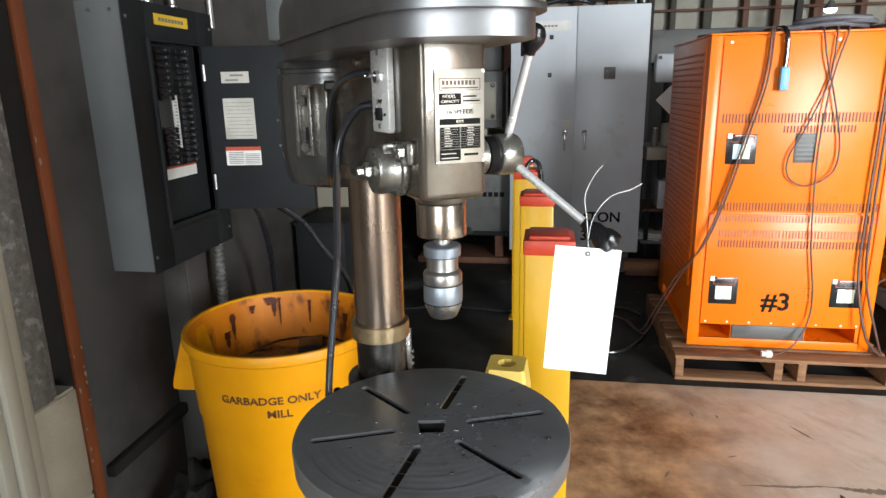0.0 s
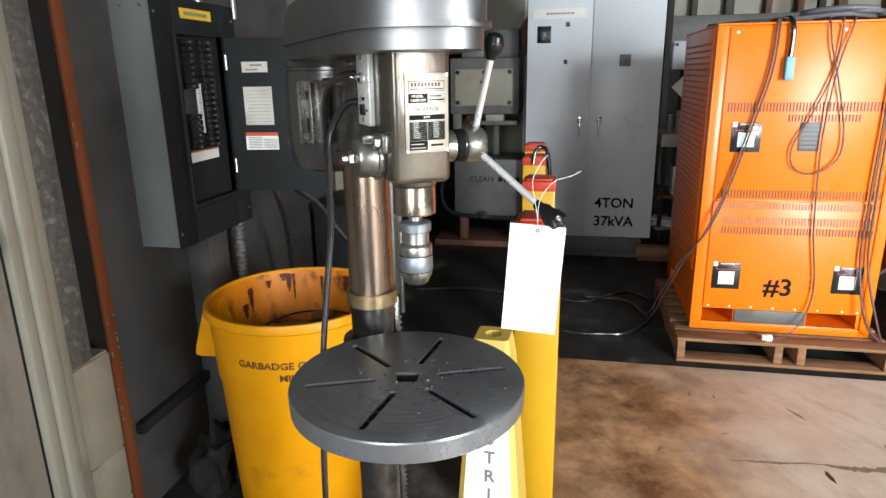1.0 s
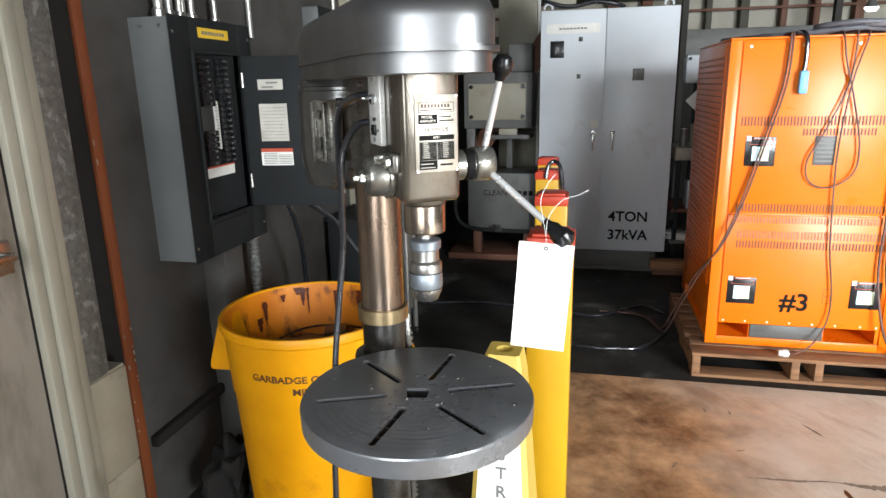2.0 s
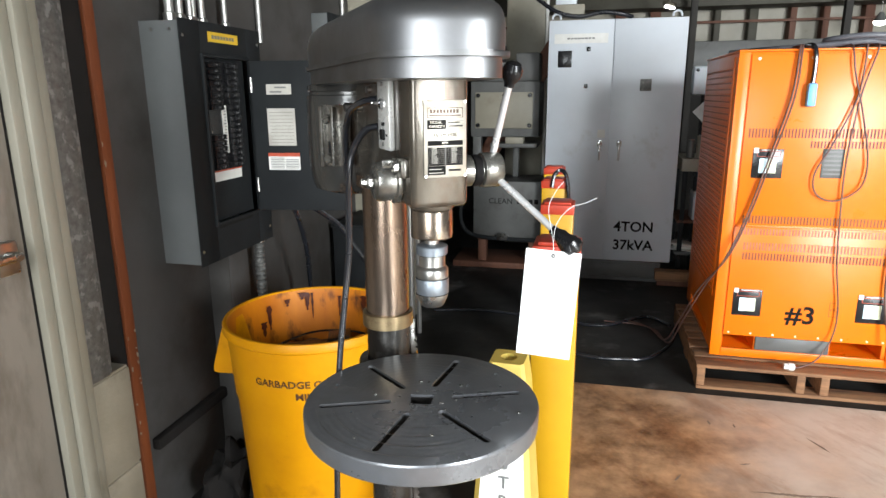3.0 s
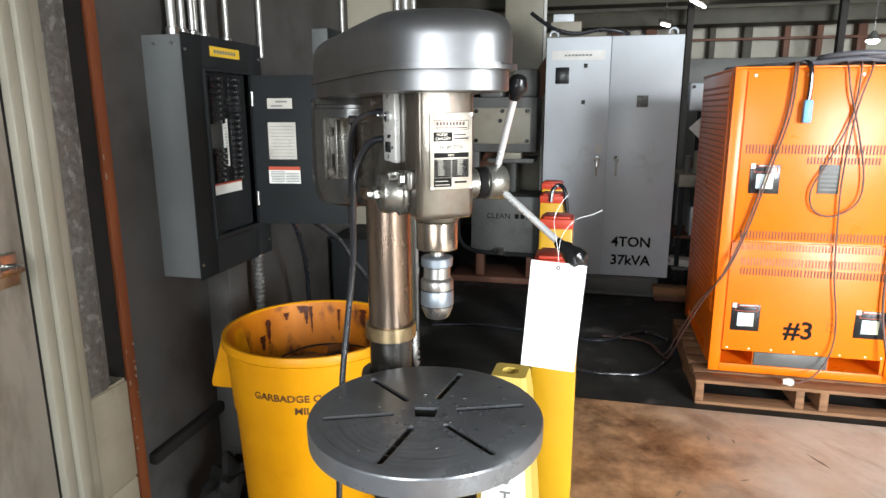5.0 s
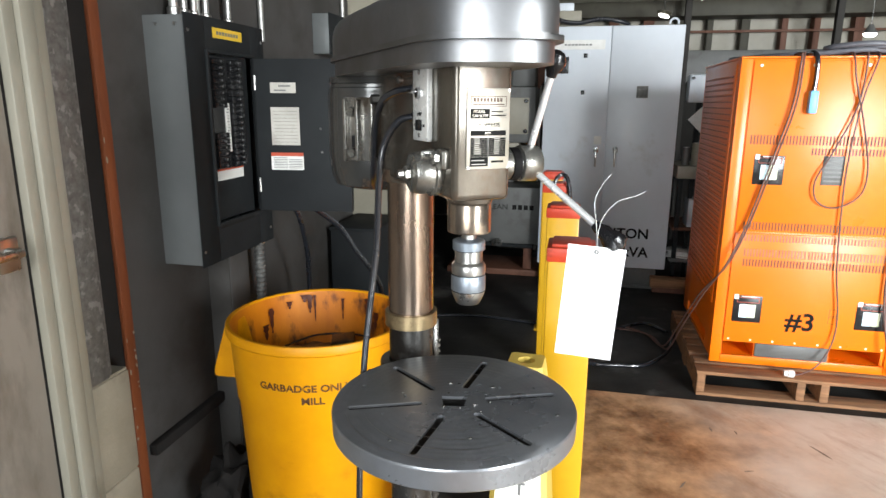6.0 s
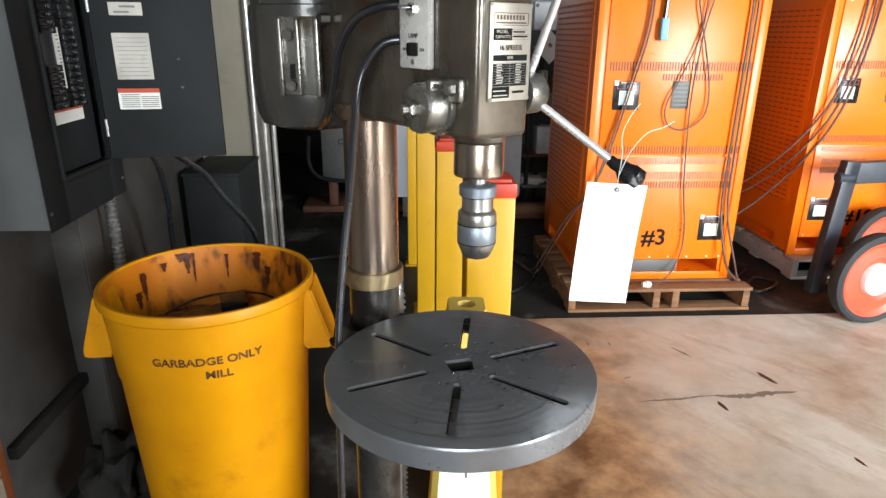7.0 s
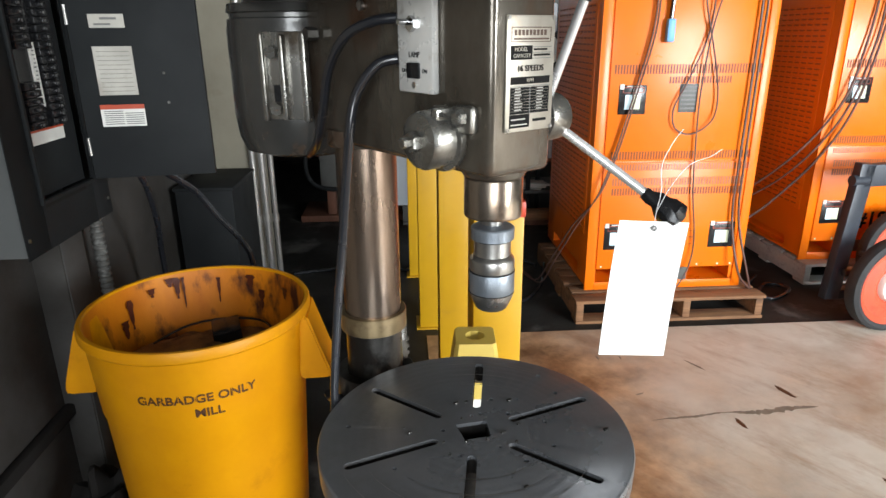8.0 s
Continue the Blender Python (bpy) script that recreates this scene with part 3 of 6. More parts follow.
# ---- breaker panel on the grey wall ----


def breaker_panel():
    t = thing("breaker_panel", at(WALL_U, 1.93, 1.046), "grey enamel breaker panel with its door hanging open", "electrical panel")
    # local: x out of the wall, y along it, z up
    d, w, h = 0.167, 0.545, 0.90
    body = cut(boxes((0.0, d - 0.004, 0.0, w, 0, h)), boxes((0.006, d + 0.1, 0.004, w - 0.004, 0.004, h - 0.004)))
    part("body", body, M_PANELBOX, t)
    y0, y1, z0, z1 = 0.115, 0.44, 0.145, 0.78
    part("front_trim", boxes((d - 0.004, d, -0.008, y0, -0.008, h + 0.008, 0.0015), (d - 0.004, d, y1, w + 0.008, -0.008, h + 0.008, 0.0015), (d - 0.004, d, y0, y1, -0.008, z0, 0.001), (d - 0.004, d, y0, y1, z1, h + 0.008, 0.001)), M_DARKPANEL, t, "dark grey front trim")
    part("opening_lip", boxes((d, d + 0.012, y0 - 0.012, y0, z0 - 0.012, z1 + 0.012, 0.002), (d, d + 0.012, y1, y1 + 0.012, z0 - 0.012, z1 + 0.012, 0.002), (d, d + 0.012, y0, y1, z1, z1 + 0.012, 0.002), (d, d + 0.012, y0, y1, z0 - 0.012, z0, 0.002)), M_DARKPANEL, t)
    part("dead_front", boxes((d - 0.03, d - 0.024, y0, y1, z0, z1)), M_DARKPANEL, t)
    bm = bmesh.new()
    box(bm, d - 0.024, d - 0.018, y0 + 0.035, y1 - 0.06, 0.345, 0.77)
    part("breaker_bed", bm, M_BLACK, t)
    base = to_mesh("breaker", boxes((0, 0.018, 0, 0.085, 0, 0.021, 0.002), (0.016, 0.028, 0.03, 0.052, 0.005, 0.016, 0.002)), M_BLACK)
    marks = to_mesh("switch_mark", boxes((0.0282, 0.029, 0.036, 0.046, 0.007, 0.014)), M_MARK)
    for col, (ya, zlow) in enumerate(((y0 + 0.04, 0.35), (y0 + 0.165, 0.35))):
        for k in range(18):
            if col == 0 and 6 <= k <= 9:
                continue
            ob = new("breaker", base)
            ob.parent, ob.location = t, (d - 0.019, ya, zlow + k * 0.0232)
            mk = new("switch_mark", marks)
            mk.parent = ob
    part("circuit_strip", boxes((d - 0.018, d - 0.012, y0 + 0.127, y0 + 0.155, 0.41, 0.60)), M_PAPER, t, "white numbered strip")
    for k in range(15):
        part("writing", boxes((d - 0.012, d - 0.0115, y0 + 0.131 + 0.004 * (k % 3), y0 + 0.147, 0.418 + k * 0.012, 0.422 + k * 0.012)), M_GREYINK, t)
    part("warning_label", boxes((d - 0.0235, d - 0.022, y0 + 0.045, y0 + 0.25, 0.30, 0.338)), M_PAPER, t, "white label with a red edge")
    part("label_edge", boxes((d - 0.0235, d - 0.0215, y0 + 0.045, y0 + 0.25, 0.338, 0.347)), M_REDLABEL, t)
    part("yellow_label", boxes((d + 0.0004, d + 0.0012, 0.165, 0.375, 0.838, 0.875)), M_YELLOWLABEL, t, "yellow warning label")
    for k in range(8):
        part("label_writing", boxes((d + 0.0012, d + 0.0016, 0.19 + 0.02 * k, 0.205 + 0.02 * k, 0.85, 0.863)), M_GREYINK, t)
    # flat near-black strip draws the slot's dark inside; nothing is cut
    part("knockout_slot", boxes((d - 0.001, d + 0.0012, 0.13, 0.39, 0.118, 0.130, 0.0005)), M_SHADEBLACK, t, "dark slot under the breakers")
    for y, z in ((0.01, 0.05), (0.01, 0.85), (0.53, 0.05), (0.53, 0.85)):
        part("screw", cyl(0.006, d, d + 0.003, "x", (0, y, z), 12), M_STEEL, t)
    part("side_rivet", cyl(0.006, -0.003, 0.0, "y", (0.05, 0, 0.87), 12), M_STEEL, t)
    part("side_rivet", cyl(0.006, -0.003, 0.0, "y", (0.125, 0, 0.87), 12), M_STEEL, t)
    return t


panel = breaker_panel()


def panel_door():
    # hung open, square to the wall
    leaf = part("door", cut(boxes((0.0, 0.395, -0.004, 0.03, 0, 0.626, 0.001)), boxes((0.004, 0.391, 0.0, 0.1, 0.004, 0.622))), M_DARKPANEL, panel, "dark grey open door with labels")
    leaf.matrix_basis = panel.matrix_world.inverted() @ pose(-0.905, 2.500, 1.197, 0, 0, -1.0)
    part("label", boxes((0.065, 0.172, -0.0055, -0.004, 0.49, 0.532)), M_DIRTYPAPER, leaf)
    part("label", boxes((0.062, 0.182, -0.0055, -0.004, 0.278, 0.433)), M_DIRTYPAPER, leaf)
    part("label", boxes((0.055, 0.193, -0.0055, -0.004, 0.175, 0.232)), M_PAPER, leaf)
    part("label_edge", boxes((0.055, 0.193, -0.0055, -0.004, 0.232, 0.247)), M_REDLABEL, leaf)
    bars = [(0.10, 0.15, 0.515, 0.522), (0.08, 0.13, 0.498, 0.504)] + [(0.065, 0.125, 0.182 + 0.007 * k, 0.185 + 0.007 * k) for k in range(7)] + [(0.13, 0.188, 0.182 + 0.007 * k, 0.185 + 0.007 * k) for k in range(6)]
    for x0, x1, z0, z1 in bars:
        part("writing", boxes((x0, x1, -0.006, -0.0055, z0, z1)), M_GREYINK, leaf)
    for k in range(10):
        part("table_line", boxes((0.072, 0.172, -0.006, -0.0055, 0.29 + 0.014 * k, 0.2915 + 0.014 * k)), M_GREYINK, leaf)
    for x, z in ((0.270, 0.347), (0.273, 0.250)):
        part("latch_screw", lathe([(0, -0.0075), (0.003, -0.0075), (0.005, -0.004), (0, -0.004)], 10, "y", (x, 0, z)), M_GALV, leaf)
    for z in (0.08, 0.50):
        part("hinge", cyl(0.006, z, z + 0.06, "z", (0.0, -0.004, 0), 10), M_STEEL, leaf)


panel_door()

# conduits above and below the panel
for v, r, u in ((2.03, 0.017, 0.06), (2.09, 0.015, 0.06), (2.155, 0.013, 0.06), (2.19, 0.013, 0.05), (2.235, 0.013, 0.06), (2.40, 0.011, 0.06)):
    c = thing("conduit", at(WALL_U + u, v, 1.952), "zinc conduit pipe rising from the panel", "pipe", "conduits over the panel")
    part("pipe", cyl(r, 0.0, 1.64, segs=16), M_PIPE, c)
    part("locknut", lathe([(0, 0), (r + 0.007, 0), (r + 0.007, 0.03), (r, 0.034), (0, 0.034)], 12), M_STEEL, c)
for v, z0 in ((2.76, 1.93), (3.83, 1.0)):
    c = thing("conduit", at(WALL_U + 0.02, v, z0), "zinc conduit pipe fixed along the wall", "pipe", "conduits on the wall")
    part("pipe", cyl(0.013, 0.0, 3.59 - z0, segs=14), M_PIPE, c)
    part("strap", boxes((-0.02, 0.016, -0.018, 0.018, 0.3, 0.318, 0.002)), M_STEEL, c)
jb = thing("junction_box", at(WALL_U, 3.40, 1.92), "small grey junction box on the wall", "electrical box")
part("body", boxes((0, 0.10, 0, 0.30, 0, 0.22, 0.004)), M_PANELBOX, jb)
part("cover", boxes((0.10, 0.104, -0.003, 0.303, -0.003, 0.223, 0.001)), M_DARKPANEL, jb)
flex = thing("flexible_conduit", at(-1.377, 2.448, 0.0), "ribbed flexible metal conduit below the panel", "pipe")
prof = [(0, 0.02)]
for k in range(46):
    z = 0.02 + k * 0.022
    prof += [(0.019, z), (0.024, z + 0.007), (0.024, z + 0.013), (0.019, z + 0.02)]
part("sleeve", lathe(prof + [(0, 1.034)], 16), M_GALV, flex)
part("fitting", cyl(0.03, 1.02, 1.05, segs=14), M_STEEL, flex)
lead = thing("wall_cable", at(0, 0, 0), "black cable hanging below the panel door", "cable")
part("cable", tube([(-1.20, 2.40, 1.30), (-1.195, 2.45, 1.20), (-1.19, 2.50, 1.12), (-1.22, 2.62, 0.95), (-1.27, 2.74, 0.77), (-1.28, 2.80, 0.4), (-1.25, 2.85, 0.012)], 0.012), M_CABLE, lead)
lead2 = thing("wall_cable", at(0, 0, 0), "black cable drooping from the panel to the pipes", "cable")
part("cable", tube([(-1.22, 2.42, 1.30), (-1.17, 2.60, 1.17), (-1.10, 2.75, 1.05), (-1.03, 2.78, 0.93), (-0.94, 2.80, 0.80), (-0.915, 2.84, 0.68), (-0.93, 3.0, 0.3), (-1.0, 3.2, 0.014)], 0.013), M_CABLE, lead2)
gut = thing("wire_gutter", at(WALL_U, 2.20, 0.0), "grey sheet metal wire gutter below the panel", "wire duct")
part("duct", boxes((0.0, 0.10, 0.0, 0.16, 0.0, 1.045, 0.003)), M_GREYWALL, gut)
part("cover", boxes((0.10, 0.104, 0.006, 0.154, 0.01, 1.035, 0.001)), M_GREYWALL, gut, "screwed grey cover")
low = thing("floor_box", at(-1.44, 3.45, 0.0), "dark metal box standing against the pillar", "box")
part("body", boxes((0.0, 0.30, 0.0, 0.50, 0.0, 0.88, 0.006)), M_DARKPANEL, low)
part("lid", boxes((-0.008, 0.308, -0.008, 0.508, 0.88, 0.90, 0.003)), M_DARKPANEL, low)
for k, (du, r) in enumerate(((0.0, 0.019), (0.05, 0.022), (0.10, 0.017))):
    c = thing("riser_pipe", at(-1.14 + du, 3.96 + 0.02 * k, 0.0), "grey vertical riser pipe beside the pillar", "pipe", "riser pipes")
    part("pipe", cyl(r, 0.0, 3.59, segs=16), M_PIPE, c)
    part("coupling", cyl(r + 0.005, 0.55, 0.60, segs=16), M_PIPE, c)
debris = thing("rag_heap", at(-1.42, 1.78, 0.0), "dark crumpled rag heap in the corner", "rag")
bm = bmesh.new()
bmesh.ops.create_icosphere(bm, subdivisions=4, radius=1)
for v in bm.verts:
    k = 0.8 + 0.5 * noise.noise(v.co * 2.1)
    v.co = Vector((0.17 + v.co.x * 0.15 * k, 0.16 + v.co.y * 0.17 * k, max(0, 0.12 + v.co.z * 0.2 * k)))
part("cloth", bm, M_SHADEBLACK, debris)

# ---- drill press ----
DRILL = pose(-0.110, 1.082, 0, 0, 0, 25)          # local: x to its right side, -y to its front, column at the origin


def soften(outline, n=160, passes=40):
    """Evenly spaced points along an outline, its corners eased."""
    loop = outline + outline[:1]
    run = [0.0]
    for p, q in zip(loop, loop[1:]):
        run.append(run[-1] + math.hypot(q[0] - p[0], q[1] - p[1]))
    xs = np.interp([run[-1] * k / n for k in range(n)], run, [p[0] for p in loop])
    ys = np.interp([run[-1] * k / n for k in range(n)], run, [p[1] for p in loop])
    for _ in range(passes):
        xs, ys = (np.roll(xs, 1) + 2 * xs + np.roll(xs, -1)) / 4, (np.roll(ys, 1) + 2 * ys + np.roll(ys, -1)) / 4
    return [(float(p), float(q)) for p, q in zip(xs, ys)]


def drill_press():
    t = thing("drill_press", DRILL, "worn grey floor-standing drill press with a round table", "drill press")
    part("base", boxes((-0.15, 0.15, -0.42, 0.10, 0, 0.045, 0.012), (-0.10, 0.10, -0.36, 0.06, 0.045, 0.062, 0.008)), M_LOWCOLUMN, t)
    part("base_flange", lathe([(0, 0.06), (0.085, 0.06), (0.085, 0.075), (0.058, 0.09), (0.056, 0.15), (0.046, 0.155), (0, 0.155)], 32), M_LOWCOLUMN, t)
    part("lower_column", cyl(0.0445, 0.15, 1.216, segs=40), M_LOWCOLUMN, t, "grimy dark steel lower column")
    part("column", cyl(0.045, 1.245, 1.60, segs=48), M_COLUMN, t, "bronzed bare steel column")
    part("collar", lathe([(0.044, 1.216), (0.0515, 1.216), (0.0525, 1.217), (0.0525, 1.2445), (0.0515, 1.2455), (0.044, 1.2455)], 40), M_BRASS, t, "dull brass collar ring")
    rack = boxes((0.044, 0.056, -0.012, 0.006, 0.2, 1.222, 0.001), *[(0.056, 0.060, -0.011, 0.005, 0.21 + 0.0125 * k, 0.216 + 0.0125 * k) for k in range(78)])
    part("rack", rack, M_LOWCOLUMN, t, "toothed steel rack")
    # table bracket
    br = lathe([(0.046, 1.02), (0.062, 1.02), (0.064, 1.025), (0.064, 1.135), (0.062, 1.14), (0.046, 1.14)], 32)
    box(br, -0.03, 0.03, -0.224, -0.05, 1.06, 1.132, 0.008)
    part("table_bracket", br, M_LOWCOLUMN, t)
    part("bracket_lock", tube([(-0.055, 0.0, 1.10), (-0.074, 0.005, 1.105), (-0.086, 0.0, 1.118), (-0.088, -0.002, 1.124)], 0.008), M_BLACK, t)
    part("bracket_crank", lathe([(0, 0.06), (0.022, 0.06), (0.022, 0.085), (0.012, 0.09), (0.012, 0.11), (0, 0.11)], 20, "x", (0, 0.01, 1.09)), M_STEEL, t)
    # round table
    tc = DRILL.inverted() @ Vector((-0.012, 0.826, 0))
    R, top, thick = 0.200, 1.174, 0.037
    bm = lathe([(0, top - thick + 0.012), (R - 0.03, top - thick + 0.012), (R - 0.022, top - thick), (R - 0.004, top - thick), (R - 0.001, top - thick + 0.003), (R, top - 0.004), (R - 0.0015, top - 0.001), (R - 0.005, top), (0, top)], 128)
    knife = bmesh.new()
    for k in range(6):
        a = radians(12 + 60 * k - 25)
        sl = bmesh.new()
        w = 0.0062
        out = [(0.168 + w * math.cos(q), w * math.sin(q)) for q in [(-math.pi / 2 + math.pi * i / 8) for i in range(9)]]
        out += [(0.058 + w * math.cos(q), w * math.sin(q)) for q in [(math.pi / 2 + math.pi * i / 8) for i in range(9)]]
        sl = prism(out, top - 0.08, top + 0.05)
        sl.transform(pose(0, 0, 0, 0, 0, math.degrees(a)))
        me = bpy.data.meshes.new("slot")
        sl.to_mesh(me)
        knife.from_mesh(me)
        bpy.data.meshes.remove(me)
        sl.free()
    sq = prism([(0.021, 0.017), (-0.021, 0.017), (-0.017, -0.017), (0.017, -0.017)], top - 0.08, top + 0.05)
    sq.transform(pose(0, 0, 0, 0, 0, -25))
    me = bpy.data.meshes.new("hole")
    sq.to_mesh(me)
    knife.from_mesh(me)
    bpy.data.meshes.remove(me)
    sq.free()
    rngp = random.Random(11)
    for k in range(26):
        a, r = rngp.uniform(0, 6.283), rngp.uniform(0.03, 0.17)
        if abs(((math.degrees(a) + 25 - 12 + 30) % 60) - 30) < 9:
            continue
        q = cyl(rngp.uniform(0.0018, 0.0036), top - 0.004, top + 0.02, "z", (r * math.cos(a), r * math.sin(a), 0), 10)
        me = bpy.data.meshes.new("pit")
        q.to_mesh(me)
        knife.from_mesh(me)
        bpy.data.meshes.remove(me)
        q.free()
    bm = cut(bm, knife)
    bmesh.ops.bisect_plane(bm, geom=bm.verts[:] + bm.edges[:] + bm.faces[:], plane_co=(0, 0, top - 0.005), plane_no=(0, 0, 1))
    bm.normal_update()
    # slot and hole walls below 5 mm coloured near black: painted shade plus oil
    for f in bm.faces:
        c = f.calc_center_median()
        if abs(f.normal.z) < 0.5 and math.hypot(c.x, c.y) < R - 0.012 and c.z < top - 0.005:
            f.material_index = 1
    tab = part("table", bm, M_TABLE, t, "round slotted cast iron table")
    tab.data.materials.append(M_SHADEBLACK)
    tab.location = (tc.x, tc.y, 0)
    for rr, a0, a1 in ((0.178, 196, 300), (0.150, 200, 318), (0.122, 215, 300), (0.095, 222, 310), (0.172, 40, 95), (0.140, 48, 88), (0.112, 52, 84)):
        gb = bmesh.new()
        rows = []
        for k in range(33):
            a = radians(a0 + (a1 - a0) * k / 32 - 25)
            wv = 0.0005 * math.sin(math.pi * k / 32) + 0.0001
            rows.append([gb.verts.new(((rr + q) * math.cos(a), (rr + q) * math.sin(a), top + 0.00025)) for q in (-wv, wv)])
        for p, q in zip(rows, rows[1:]):
            gb.faces.new((p[0], p[1], q[1], q[0]))
        bmesh.ops.recalc_face_normals(gb, faces=gb.faces)
        part("tool_scratch", gb, M_STEEL, tab)
    chips = random.Random(21)
    rows = []
    for k in range(24):
        a, r = chips.uniform(0, 6.283), abs(chips.gauss(0.0, 0.085)) + 0.022
        if r > 0.185 or abs(((math.degrees(a) + 25 - 12 + 30) % 60) - 30) < 6:
            continue
        w, h = chips.uniform(0.0014, 0.0036), chips.uniform(0.001, 0.003)
        rows.append((tc.x + r * math.cos(a) - w, tc.x + r * math.cos(a) + w, tc.y + r * math.sin(a) - w * 0.6, tc.y + r * math.sin(a) + w * 0.6, top, top + h, 0.0003))
    tagged(part("swarf", boxes(*rows), M_LOWCOLUMN, t, "scattered dark metal swarf"), "scattered dark metal swarf", kind="stuff")
    part("table_hub", lathe([(0.03, 1.07), (0.05, 1.07), (0.05, 1.1485), (0.03, 1.1485), (0.03, 1.07)], 28, "z", (tc.x, tc.y, 0)), M_LOWCOLUMN, t)
    part("table_bolt", lathe([(0, 0), (0.014, 0), (0.014, 0.014), (0, 0.014)], 6, "z", (tc.x + 0.10, tc.y - 0.12, 1.132)), M_STEEL, t)
    # head
    head = prism([(-0.046, -0.323), (0.046, -0.323), (0.047, -0.20), (0.050, 0.0), (0.045, 0.075), (-0.045, 0.075), (-0.050, 0.0), (-0.047, -0.20)], 1.514, 1.706)
    bmesh.ops.bevel(head, geom=[e for e in head.edges if abs(e.verts[0].co.z - e.verts[1].co.z) > 0.1], offset=0.009, segments=4, affect="EDGES", profile=0.5)
    bmesh.ops.bevel(head, geom=[e for e in head.edges if e.verts[0].co.z < 1.516 and e.verts[1].co.z < 1.516 and len(e.link_faces) == 2 and e.calc_face_angle(0) > 0.5], offset=0.010, segments=3, affect="EDGES", profile=0.5)
    hd = part("head", head, M_HEAD, t, "olive grey painted cast head")
    part("quill_boss", lathe([(0, 1.508), (0.0345, 1.508), (0.036, 1.511), (0.037, 1.525), (0, 1.525)], 40, "z", (0, -0.28, 0)), M_HEAD, t)
    part("column_sleeve", lathe([(0.0452, 1.508), (0.054, 1.508), (0.0565, 1.512), (0.0565, 1.532), (0.0452, 1.532)], 40), M_HEAD, t)
    part("quill", lathe([(0, 1.461), (0.0325, 1.461), (0.0333, 1.4622), (0.0335, 1.464), (0.0335, 1.5045), (0.0328, 1.506), (0.0310, 1.5085), (0, 1.5085)], 48, "z", (0, -0.28, 0)), M_QUILL, t, "bare browned steel quill")
    part("spindle", lathe([(0, 1.450), (0.0115, 1.450), (0.0115, 1.4555), (0.015, 1.457), (0.015, 1.4612), (0, 1.4612)], 28, "z", (0, -0.28, 0)), M_STEEL, t)
    chuck = part("chuck", lathe([(0, 1.394), (0.0262, 1.394), (0.0266, 1.3955), (0.0266, 1.4075), (0.0262, 1.4090), (0.0226, 1.4128), (0.0217, 1.4136), (0.0216, 1.4150), (0.0216, 1.4325), (0, 1.4325)], 48, "z", (0, -0.28, 0)), M_STEEL, t, "keyless steel drill chuck")
    part("ring", lathe([(0, 1.4325), (0.0246, 1.4325), (0.0254, 1.4334), (0.0254, 1.4458), (0.0240, 1.4475), (0.0150, 1.4500), (0, 1.4500)], 56, "z", (0, -0.28, 0)), M_KNURL, chuck, "knurled ring")
    part("sleeve", lathe([(0, 1.3665), (0.0262, 1.3665), (0.0270, 1.3680), (0.0270, 1.3932), (0.0264, 1.3942), (0, 1.3942)], 56, "z", (0, -0.28, 0)), M_KNURL, chuck, "fine-knurled pale blue-grey sleeve")
    for r, z in ((0.0268, 1.3936), (0.0218, 1.4316), (0.0269, 1.3672)):
        part("groove", lathe([(r - 0.004, z - 0.0006), (r + 0.0004, z - 0.0006), (r + 0.0004, z + 0.0006), (r - 0.004, z + 0.0006)], 48, "z", (0, -0.28, 0)), M_INK, chuck)
    part("nose", lathe([(0.008, 1.350), (0.012, 1.345), (0.0170, 1.345), (0.0192, 1.347), (0.0258, 1.3620), (0.0262, 1.3667), (0.008, 1.3667)], 40, "z", (0, -0.28, 0)), M_STEEL, chuck)
    # name plate
    y = -0.3238
    np_ = part("name_plate", boxes((-0.027, 0.041, y - 0.0018, y + 0.0005, 1.5615, 1.6755, 0.0008)), M_ALU, t, "aluminium name plate with a speed table")
    dark = [(-0.0215, 0.0085, 1.6332, 1.6468), (-0.021, 0.035, 1.6092, 1.6165), (-0.0215, 0.007, 1.5655, 1.579), (0.0105, 0.0345, 1.6365, 1.6385), (0.0105, 0.030, 1.6420, 1.6438), (0.012, 0.032, 1.5705, 1.5735)]
    for k in range(9):
        z = 1.6062 - 0.0030 * k
        dark += [(-0.0210, 0.0062, z - 0.0027, z), (0.0078, 0.0350, z - 0.0027, z)]
    for a, b, c, d in dark:
        part("print", boxes((a, b, y - 0.0022, y - 0.0018, c, d)), M_INK, np_)
    figures = random.Random(3)
    for k in range(8):
        z = 1.6062 - 0.0030 * k - 0.0019
        for a in (-0.0150, 0.0165):
            w = figures.uniform(0.007, 0.011)
            part("figure_bar", boxes((a, a + w, y - 0.0024, y - 0.0022, z, z + 0.0010)), M_DIRTYPAPER, np_)
    for a, b, c, d in ((-0.0195, 0.004, 1.5680, 1.5692), (-0.0195, 0.001, 1.5735, 1.5747)):
        part("figure_bar", boxes((a, b, y - 0.0024, y - 0.0022, c, d)), M_DIRTYPAPER, np_)
    for a, b, c, d in ((0.0065, 0.0075, 1.568, 1.606), (-0.022, 0.036, 1.6068, 1.6076), (0.008, 0.036, 1.6395, 1.6402), (0.008, 0.036, 1.645, 1.6456), (0.008, 0.036, 1.634, 1.6346)):
        part("rule", boxes((a, b, y - 0.0021, y - 0.0018, c, d)), M_GREYINK, np_)
